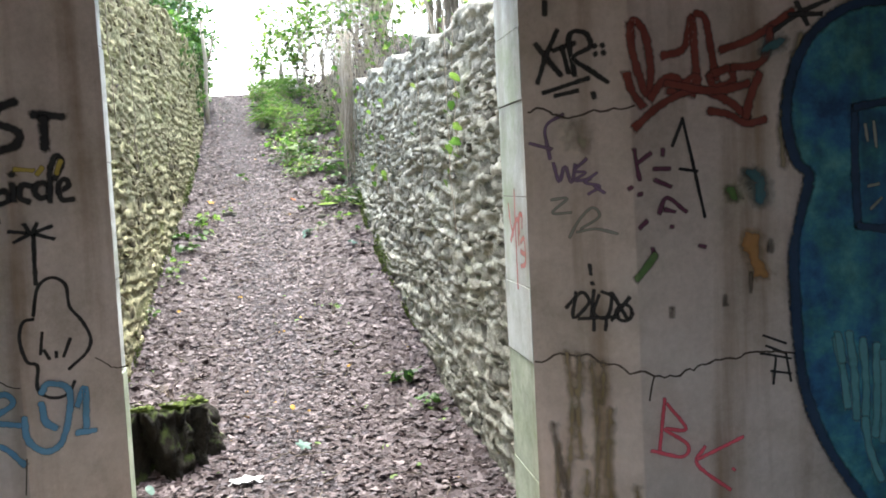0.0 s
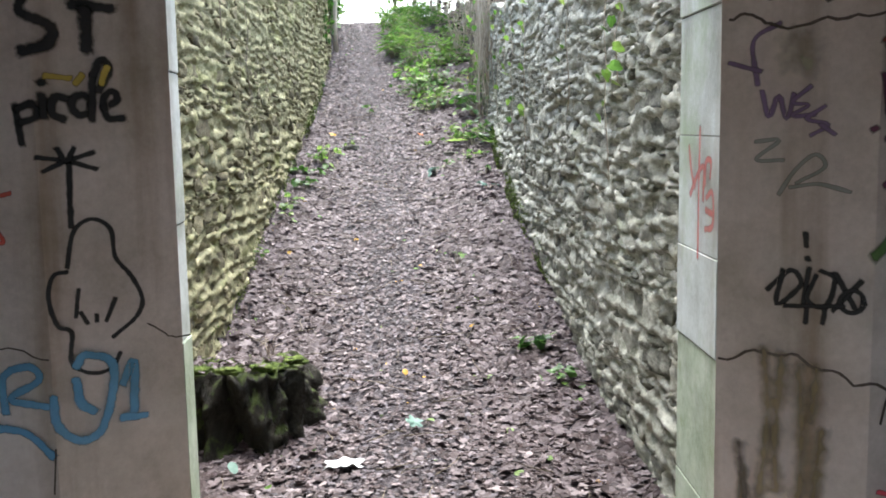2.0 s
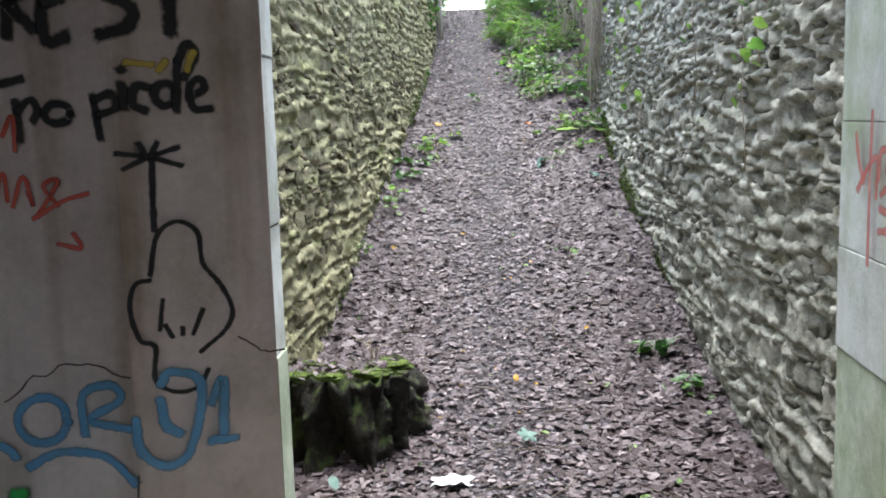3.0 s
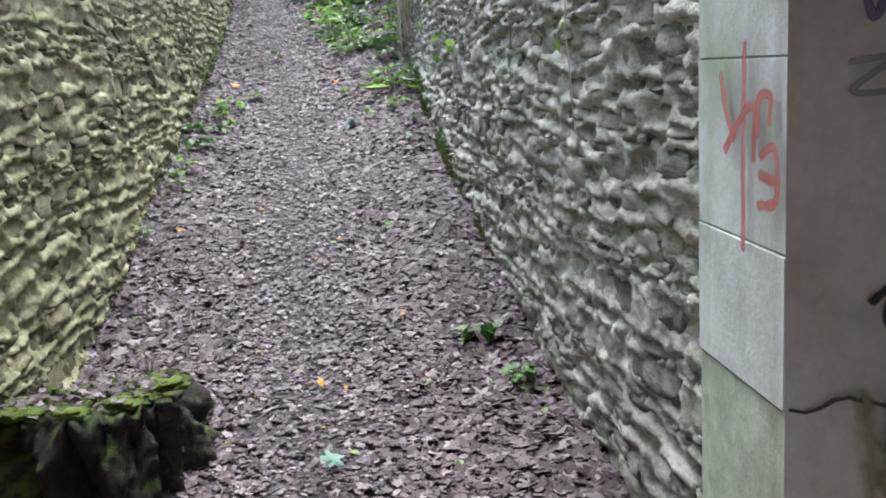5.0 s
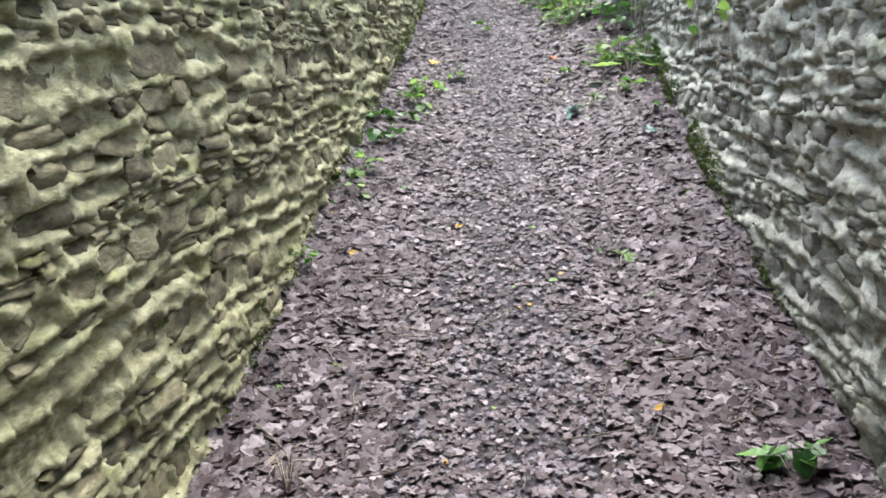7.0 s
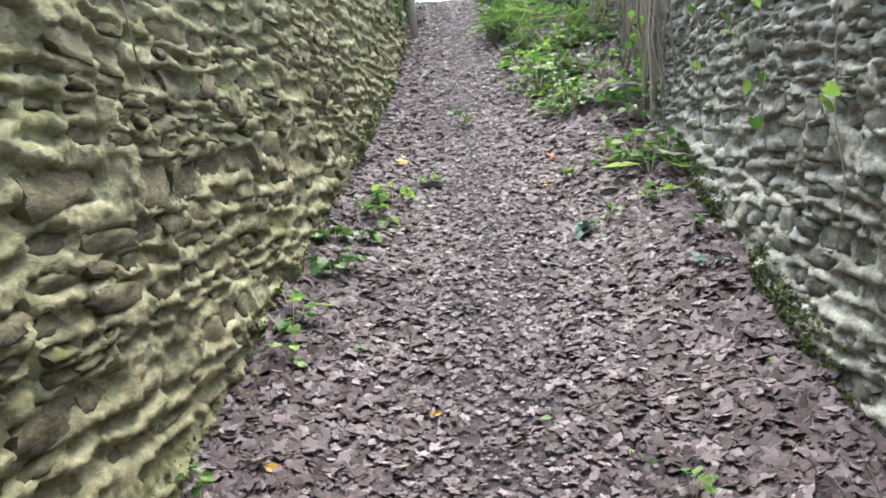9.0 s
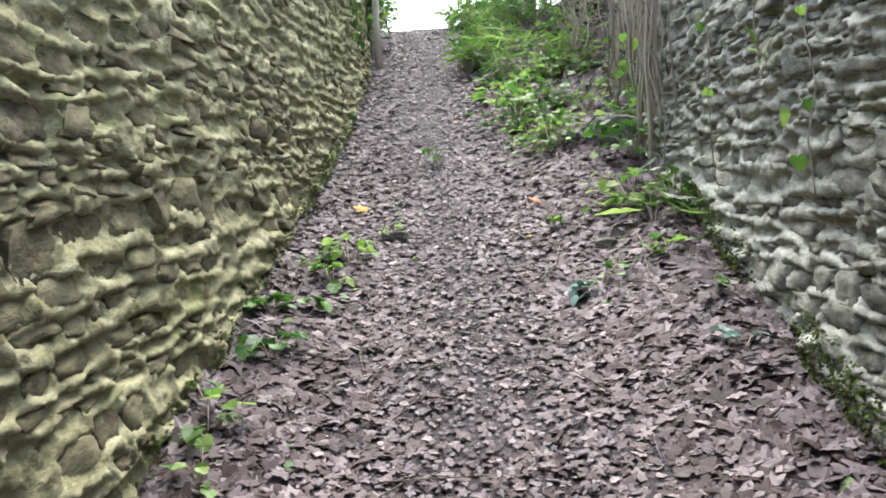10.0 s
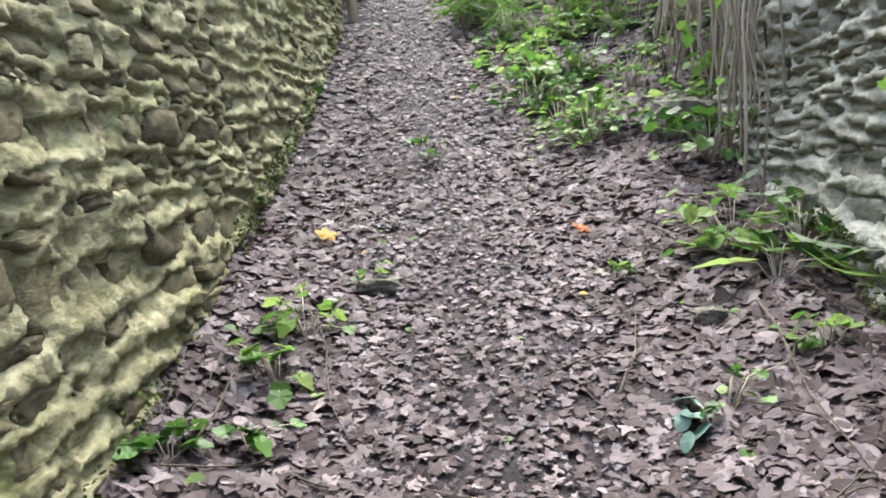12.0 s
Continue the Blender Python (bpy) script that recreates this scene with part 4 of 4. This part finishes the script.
def rock(name, label, x, y, sx, sy, sz, seed):
    bm = bmesh.new()
    bmesh.ops.create_icosphere(bm, subdivisions=3, radius=0.5)
    for v in bm.verts:
        c = v.co.normalized()
        m = max(abs(c.x), abs(c.y), abs(c.z))
        p = c * 0.5 / m ** 0.7 * (1 + 0.3 * noise.noise(c * 2.2 + Vector((seed, 0, 0))))
        v.co = (x + p.x * sx, y + p.y * sy, float(height(x, y)) + sz * 0.3 + p.z * sz)
    return tagged(part(name, bm, ROCK), label, "rock")


rock("loose_stone", "pale flat stone lying at the end of the wall", 0.83, 12.2, 0.3, 0.22, 0.2, 1)
rock("loose_stone", "small flat stone half sunk in the leaf litter", -0.46, 10.97, 0.15, 0.08, 0.05, 2)
rock("loose_stone", "small grey stone in the leaf litter", 0.52, 10.6, 0.1, 0.07, 0.05, 3)

# ---- stump by the doorway ----
def stump():
    base = new("tree_stump")
    base.location = (-0.74, 5.5, 0.0)
    tagged(base, "rotten dark block of tree stump with mossy ribbed top", "tree stump")
    nu, nv = 150, 30
    vs, fs = [], []
    for j in range(nv + 1):
        t = j / nv
        for i in range(nu):
            a = 6.28318 * i / nu
            c, s = math.cos(a), math.sin(a)
            sq = 1 / max(abs(c), abs(s)) ** 0.5
            warp = 0.9 * noise.noise((c * 1.7, s * 1.7, t * 1.3 + 4)) + 0.5 * t
            rib = 0.3 * abs(math.sin(a * 4.5 + 2.2 * warp)) ** 1.6 - 0.16 + 0.1 * abs(math.sin(a * 11 + 4 * warp)) + 0.2 * noise.noise((c * 2, s * 2, t * 1.5)) + 0.13 * noise.noise((c * 6, s * 6, t * 3)) + 0.08 * noise.noise((c * 14, s * 14, t * 7)) + 0.05 * noise.noise((c * 30, s * 30, t * 16)) + 0.1 * (1 - t) ** 2
            r = 0.325 * sq * (1 - 0.16 * t + rib - 0.08)
            vs.append((c * r * 1.0 + 0.02 * t, s * r * 1.2, -0.05 + t * (0.43 + 0.1 * noise.noise((c * 3, s * 3, 7)) + 0.06 * noise.noise((c * 9, s * 9, 2)))))
    for j in range(nv):
        for i in range(nu):
            fs.append((j * nu + i, j * nu + (i + 1) % nu, (j + 1) * nu + (i + 1) % nu, (j + 1) * nu + i))
    for q in range(1, 7):
        o = len(vs)
        for i in range(nu):
            x, y, z = vs[nv * nu + i]
            k = 1 - q / 6.5
            vs.append((x * k, y * k, z * 0.3 + 0.7 * 0.4 - 0.03 * math.sin(3.14 * k) + 0.02 * noise.noise((x * k * 9, y * k * 9, 2))))
        for i in range(nu):
            fs.append((o - nu + i, o - nu + (i + 1) % nu, o + (i + 1) % nu, o + i))
    fs.append(tuple(range(len(vs) - nu, len(vs))))
    vs = [(x, y, z * (1 - 0.42 * (y + 0.3))) for x, y, z in vs]
    piled("body", vs, fs, ROT, base, smooth=True)
    for i in range(20):
        a = rng.uniform(0, 6.28)
        rr = rng.uniform(0.6, 0.98)
        cx, cy, s = 0.31 * rr * math.cos(a), 0.37 * rr * math.sin(a), rng.uniform(0.022, 0.055)
        bm = bmesh.new()
        bmesh.ops.create_icosphere(bm, subdivisions=3, radius=1)
        for v in bm.verts:
            n = 1 + 0.7 * noise.noise(v.co * 1.8 + Vector((i, 0, 0))) + 0.3 * noise.noise(v.co * 6)
            v.co = Vector((cx + v.co.x * s * 1.3 * n, cy + v.co.y * s * n, 0.4 * (1 - 0.42 * (cy + 0.3)) + v.co.z * s * 0.42 * n))
        for f in bm.faces:
            f.smooth = True
        part("moss_cushion", bm, MOSS, base, "bright green moss cushion")
    p = np.stack([rng.uniform(-0.25, 0.24, 170), rng.uniform(-0.32, 0.32, 170), rng.uniform(0.39, 0.44, 170)], 1)
    p[:, 2] *= 1 - 0.42 * (p[:, 1] + 0.3)
    leaves("leaf_layer", "lobed", p, rng.uniform(0.03, 0.06, 170), rng.uniform(0, 6, 170), rng.normal(0, 0.3, 170), rng.normal(0, 0.3, 170), DEAD, base)["kind"] = "stuff"


stump()

# ---- moss along the walls' feet ----
def foot_moss(label, count, y0, y1, place, out, tall):
    """Tiny leaves in ragged patches on the lowest stones."""
    y, up = rng.uniform(y0, y1, count), tall * rng.random(count) ** 1.7
    patch = np.array([noise.noise((v * 1.6, w * 5, out)) + 0.6 * noise.noise((v * 6, w * 12, 3)) for v, w in zip(y.tolist(), up.tolist())])
    keep = patch + rng.normal(0, 0.3, count) > 0.3
    y, up = y[keep], up[keep]
    n = len(y)
    x = np.array([place(v, u) for v, u in zip(y.tolist(), up.tolist())]) + out * rng.uniform(0.0, 0.02, n)
    z = profile(y) + 0.05 + up
    ob = leaves("foot_moss", "oval", np.stack([x, y, z], 1), rng.uniform(0.007, 0.02, n), rng.uniform(0, 6.28, n), rng.normal(-0.5, 0.5, n), rng.normal(out * 0.6, 0.5, n), MOSS)
    return tagged(ob, label, "moss", kind="stuff")


foot_moss("bright green moss along the foot of the grey wall", 15000, 7.4, 11.0, lambda y, u: face_r(y) - 0.028 - 0.11 * max(0, 1 - u / 0.4) * float(smooth(y, 7, 9)), -1, 0.17)
foot_moss("patchy green moss at the foot of the yellow-green wall", 6000, 6.2, 14.0, lambda y, u: face_l(y) + 0.03 + 0.04 * max(0, 1 - u / 0.5), 1, 0.14)

# ---- plants ----
def weed(name, label, x, y, count, reach, size, kind="ivy", mat=None, tall=0.1, cat="weed", group=""):
    """A low plant: thin stems that lean out, with leaves along them."""
    base = new(name)
    z0 = float(height(x, y))
    base.location = (x, y, z0)
    tagged(base, label, cat, group)
    bm = bmesh.new()
    tips = []
    for i in range(count):
        a, ln = rng.uniform(0, 6.28), reach * rng.uniform(0.3, 1.0)
        ex, ey = math.cos(a) * ln, math.sin(a) * ln
        ez = float(height(x + ex, y + ey)) - z0 + tall * rng.uniform(0.35, 1.0)
        tube(bm, [(0, 0, -0.02), (ex * 0.4, ey * 0.4, ez * 0.75 + 0.01), (ex, ey, ez)], 0.003, 0.0015, 4)
        tips += [(ex, ey, ez)] + ([(ex * 0.6, ey * 0.6, ez * 0.85 + 0.01)] if kind not in ("strap", "blade") else [])
    part("stalk", bm, TWIG, base)["kind"] = "stuff"
    n = len(tips)
    tips = np.array(tips)
    yaw = np.arctan2(tips[:, 1], tips[:, 0]) - 1.57 + rng.normal(0, 0.4, n)
    leaves("foliage", kind, tips, size * rng.uniform(0.6, 1.15, n), yaw, rng.normal(-0.25, 0.35, n), rng.normal(0, 0.35, n), mat or GREEN, base)
    return base


SPOTS = [(-0.81, 9.56, 9, 0.16, 0.075), (-0.66, 10.62, 10, 0.22, 0.07), (-0.85, 8.75, 4, 0.1, 0.06), (-0.72, 10.05, 5, 0.12, 0.06), (-0.5, 11.0, 4, 0.07, 0.05),
         (-0.3, 12.3, 5, 0.1, 0.06), (0.82, 6.45, 9, 0.13, 0.085), (0.9, 6.02, 7, 0.1, 0.07), (0.43, 7.9, 4, 0.08, 0.05), (0.30, 10.9, 4, 0.06, 0.05),
         (0.43, 10.1, 7, 0.15, 0.05), (0.8, 9.75, 5, 0.12, 0.05), (-0.95, 9.2, 4, 0.1, 0.05), (-0.98, 12.4, 6, 0.12, 0.06), (-0.98, 13.3, 9, 0.18, 0.07), (-0.95, 7.9, 4, 0.08, 0.05),
         (-0.88, 9.95, 7, 0.14, 0.07), (-0.7, 10.35, 8, 0.18, 0.07), (-0.9, 9.0, 6, 0.12, 0.07), (0.75, 10.3, 8, 0.15, 0.06)]
for sx, sy, sn, sr, ss in SPOTS:
    weed("ground_ivy", "small green ivy weed growing through leaf litter", sx, sy, sn, sr, ss, mat=GREEN if sn % 2 else LIGHTGREEN, group="weeds on the path", tall=0.09)
weed("pale_weed", "silvery green broad leaf weed in leaf litter", 0.39, 10.06, 4, 0.13, 0.075, "oval", PALE, 0.06, group="weeds on the path")
weed("pale_weed", "silvery green broad leaf weed in leaf litter", 0.79, 9.36, 4, 0.1, 0.06, "oval", PALE, 0.06, group="weeds on the path")
weed("dry_sprig", "dry pale plant stalks beside the stump", -0.72, 6.4, 7, 0.14, 0.12, "blade", TWIG, 0.18)
weed("fern", "glossy strap-leaved fern at the foot of the wall", 0.88, 10.85, 12, 0.24, 0.24, "strap", GREEN, 0.2, "fern")
weed("fern", "small strap-leaved fern at the foot of the wall", 0.93, 11.35, 8, 0.16, 0.18, "strap", GREEN, 0.16, "fern")
weed("fern", "broad strap-leaved fern beside the leafy ivy", 0.76, 10.72, 9, 0.26, 0.26, "strap", LIGHTGREEN, 0.14, "fern")
weed("ivy_clump", "leafy ivy clump by the end of the wall", 0.72, 11.05, 26, 0.3, 0.075, "ivy", LIGHTGREEN, 0.16)
weed("ivy_clump", "leafy ivy clump by the end of the wall", 0.85, 11.8, 22, 0.26, 0.085, "ivy", GREEN, 0.25)
for i in range(84):
    sy = rng.uniform(11.9, 16.8)
    sx = lane(sy) + rng.uniform(0.45, 1.9) + max(0, 13 - sy) * 0.3
    weed("bank_weed", "low green weeds on the leafy bank", float(sx), sy, int(rng.integers(14, 30)), rng.uniform(0.15, 0.34), rng.uniform(0.045, 0.08),
         "ivy" if i % 3 else "oval", LIGHTGREEN if i % 4 else GREEN, rng.uniform(0.06, 0.22), group="weeds on the bank")
for i in range(30):
    sy = rng.uniform(14.0, 17.4)
    sx = lane(sy) + rng.uniform(0.34, 1.2)
    weed("grass_tuft", "tuft of long green grass at the top of the path", float(sx), sy, 30, 0.16, 0.36, "blade", LIGHTGREEN, 0.26, "grass", "grass at the top")
for i in range(22):
    sy = rng.uniform(14.9, 17.6)
    weed("bank_weed", "low green weeds beside the path", float(lane(sy)) - rng.uniform(0.34, 0.9), sy, 24, 0.24, 0.07, "ivy", LIGHTGREEN if i % 2 else GREEN, 0.45, group="weeds on the bank")


def creeper(name, label, x, y, z0, z1, out, count, size, mat):
    """Ivy hanging down a wall face: a crooked stem and leaves flat against the stone."""
    base = new(name)
    base.location = (x, y, z0)
    tagged(base, label, "ivy", "ivy on the walls")
    bm = bmesh.new()
    pts = [(out * 0.06 + rng.uniform(-0.01, 0.01), rng.uniform(-0.05, 0.05), (z1 - z0) * i / 7) for i in range(8)]
    tube(bm, pts, 0.003, 0.002, 5)
    part("stem", bm, TWIG, base)
    t = rng.random(count)
    p = np.stack([out * (0.06 + rng.uniform(0.0, 0.05, count)), rng.normal(0, 0.06, count), (z1 - z0) * t], 1)
    leaves("foliage", "ivy", p, size * rng.uniform(0.6, 1.2, count), np.full(count, -out * -1.57) + rng.normal(0, 0.5, count), rng.normal(-1.0, 0.4, count), rng.normal(0, 0.4, count), mat, base)


for cy, ca, cb, cn, cs in ((5.1, 1.62, 2.35, 9, 0.07), (5.35, 1.2, 2.4, 3, 0.05), (8.35, 1.1, 2.5, 11, 0.07), (9.2, 1.4, 2.6, 7, 0.06), (9.75, 1.9, 2.6, 9, 0.075), (10.5, 1.5, 2.7, 6, 0.07), (6.4, 1.5, 2.5, 5, 0.06)):
    creeper("ivy_strand", "thin ivy strand with green leaves on grey stone", 1.05, cy, ca, cb, -1, cn, cs, LIGHTGREEN)
for cy, ca, cb, cn in ((13.5, 2.5, 3.5, 30), (14.2, 2.6, 3.6, 40), (12.6, 2.9, 3.5, 24), (11.6, 3.0, 3.45, 20)):
    creeper("ivy_strand", "leafy ivy hanging on the mossy wall", face_l(cy) + 0.03, cy, ca, cb, 1, cn, 0.07, GREEN)
creeper("dead_vine", "bare dead vine stem on mossy stone", face_l(7.8) + 0.03, 7.8, 1.7, 3.2, 1, 2, 0.03, DEAD)
creeper("dead_vine", "bare dead vine stem on mossy stone", face_l(6.9) + 0.03, 6.9, 2.0, 3.2, 1, 2, 0.03, DEAD)


def root_curtain():
    """Hanging dry ivy stems that cover the broken end of the wall."""
    base = new("vine_curtain")
    base.location = (1.04, 12.25, 1.62)
    tagged(base, "curtain of dry grey vine stems over the wall end", "vines")
    for i in range(60):
        bm = bmesh.new()
        low = rng.choice([-0.25, 0.0, 0.3, 0.6])
        x, y = rng.uniform(-0.14, 0.04), rng.uniform(-0.8, 0.7)
        pts = [(x + rng.normal(0, 0.018), y + rng.normal(0, 0.03), low + (1.7 - low) * q / 8) for q in range(9)]
        tube(bm, pts, rng.uniform(0.003, 0.008), rng.uniform(0.002, 0.005), 5)
        part("vine_stem", bm, TWIG if i % 5 else BARK, base)
    n = 70
    p = np.stack([rng.uniform(-0.2, 0.05, n), rng.uniform(-0.7, 0.6, n), rng.uniform(0.0, 1.7, n)], 1)
    leaves("foliage", "ivy", p, rng.uniform(0.04, 0.085, n), rng.uniform(0, 6.28, n), rng.normal(-0.9, 0.4, n), rng.normal(0, 0.4, n), LIGHTGREEN, base)


root_curtain()


def shrub(name, label, x, y, tall, spread, count, size, mat, cat="shrub", trunk=0.013, stems=7, low=0.25, group="", bark=None):
    """Stems that fork and bend outward, and many small leaves about their upper parts."""
    base = new(name)
    z0 = float(height(x, y)) - 0.05
    base.location = (x, y, z0)
    tagged(base, label, cat, group)
    tips = []
    for i in range(stems):
        bm = bmesh.new()
        a, b = rng.uniform(0, 6.28), spread * rng.uniform(0.25, 1.0)
        pts = [np.array((math.cos(a) * b * (q / 6) ** 1.5 + rng.normal(0, 0.03), math.sin(a) * b * (q / 6) ** 1.5 + rng.normal(0, 0.03), tall * rng.uniform(0.95, 1.05) * q / 6)) for q in range(7)]
        tube(bm, [tuple(p) for p in pts], trunk, trunk * 0.25, 6)
        for q in (3, 4, 5, 6):
            for _ in range(3):
                a2 = rng.uniform(0, 6.28)
                e = pts[q] + np.array((math.cos(a2), math.sin(a2), rng.uniform(-0.1, 0.6))) * spread * rng.uniform(0.2, 0.5)
                m = (pts[q] + e) / 2 + rng.normal(0, 0.04, 3)
                tube(bm, [tuple(pts[q]), tuple(m), tuple(e)], trunk * 0.3, 0.003, 4)
                tips += [pts[q], m, e, e]
        part("stem", bm, bark or BARK, base)
    tips = np.array(tips)
    tips = tips[tips[:, 2] > low * tall]
    p = tips[rng.integers(0, len(tips), count)] + rng.normal(0, 0.11 * spread + 0.03, (count, 3))
    leaves("crown", "oval" if count % 2 else "ivy", p, size * rng.uniform(0.6, 1.25, count), rng.uniform(0, 6.28, count), rng.normal(-0.3, 0.6, count), rng.normal(0, 0.6, count), mat, base)


for sx, sy, h, sp, n in ((1.75, 12.6, 2.2, 0.7, 421), (1.5, 13.8, 2.2, 0.7, 421), (1.9, 15.2, 2.6, 0.9, 521), (2.8, 12.4, 2.8, 1.0, 521), (2.6, 14.2, 2.8, 1.0, 521), (1.6, 16.8, 2.2, 0.9, 520), (3.4, 17.0, 3.0, 1.2, 601), (1.9, 8.2, 2.4, 0.7, 300), (1.8, 10.0, 2.4, 0.7, 381), (1.7, 6.8, 2.0, 0.5, 150), (2.4, 11.2, 2.6, 0.9, 460), (0.95, 16.1, 1.7, 0.5, 321), (1.2, 14.9, 1.7, 0.5, 261), (0.7, 17.2, 1.9, 0.6, 421), (1.5, 13.0, 1.8, 0.5, 261), (1.35, 15.6, 2.6, 0.6, 321), (1.45, 14.2, 2.8, 0.6, 281), (-0.02, 17.5, 0.9, 0.3, 261), (0.3, 16.8, 1.3, 0.4, 321), (0.55, 15.9, 1.2, 0.35, 261)):
    shrub("shrub", "thin leafy shrub with pale stems behind the wall", sx, sy, h, sp, n // 2 if 9.5 < sy < 14.5 else int(n * 0.7) if sy > 14.5 else n, 0.085, LIGHTGREEN if n % 2 else GREEN, group="shrubs along the lane", bark=TWIG)
for sx, sy, h, sp in ((1.2, 12.9, 1.5, 0.5), (1.4, 13.6, 1.7, 0.5), (0.9, 14.6, 1.2, 0.4), (1.5, 12.5, 1.8, 0.6), (1.1, 15.3, 1.4, 0.5), (1.0, 13.3, 0.9, 0.4), (0.8, 14.0, 0.8, 0.35), (1.3, 14.3, 1.5, 0.5), (0.75, 15.7, 0.9, 0.35), (1.5, 15.0, 1.7, 0.5)):
    shrub("dry_shrub", "bare pale dry stems on the leafy bank", sx, sy, h, sp, 60, 0.05, DEAD, stems=8, trunk=0.008, group="shrubs along the lane", bark=TWIG)
for sx, sy, h, sp, n in ((-1.45, 15.4, 2.0, 0.6, 821), (-1.7, 16.6, 2.2, 0.8, 820), (-1.5, 13.4, 1.1, 0.5, 520), (-1.45, 12.4, 0.8, 0.45, 421), (-1.4, 14.5, 1.6, 0.55, 721), (-1.0, 15.25, 0.9, 0.22, 421), (-1.12, 16.0, 1.0, 0.28, 481), (-1.45, 17.0, 1.3, 0.5, 481), (-1.12, 17.5, 1.0, 0.35, 381), (-1.2, 16.5, 1.3, 0.35, 421)):
    shrub("ivy_bush", "dense dark green ivy bush on the wall end", sx, sy, h, sp, n, 0.085, GREEN, low=0.05, group="shrubs along the lane")
for sx, sy, h, sp, n, tr in ((1.75, 9.0, 4.5, 0.8, 400, 0.028), (2.3, 13.2, 5.5, 1.5, 500, 0.035), (-1.8, 16.2, 3.6, 1.6, 1200, 0.08), (3.2, 7.6, 6.0, 1.6, 1400, 0.06), (2.2, 18.5, 4.6, 1.3, 400, 0.07), (-2.6, 19.0, 4.8, 1.4, 1200, 0.08)):
    shrub("small_tree", "young tree with thin trunks and light green leaves", sx, sy, h, sp, n, 0.1, LIGHTGREEN, "tree", tr, 4, 0.4, "trees along the lane")


def dead_tree():
    base = new("dead_tree")
    z = float(height(-0.84, 14.82))
    base.location = (-0.84, 14.82, z - 0.05)
    tagged(base, "brown dead tree standing at the wall's end", "tree")
    part("trunk", tube(bmesh.new(), [(0, 0, 0), (-0.01, -0.01, 0.45), (0.02, 0.01, 0.95), (-0.02, 0.05, 1.55)], 0.036, 0.026, 9), TWIG, base)
    part("branch", tube(bmesh.new(), [(0.01, 0.01, 0.85), (0.1, 0.05, 1.1), (0.16, 0.1, 1.5)], 0.02, 0.008, 6), BARK, base)


dead_tree()
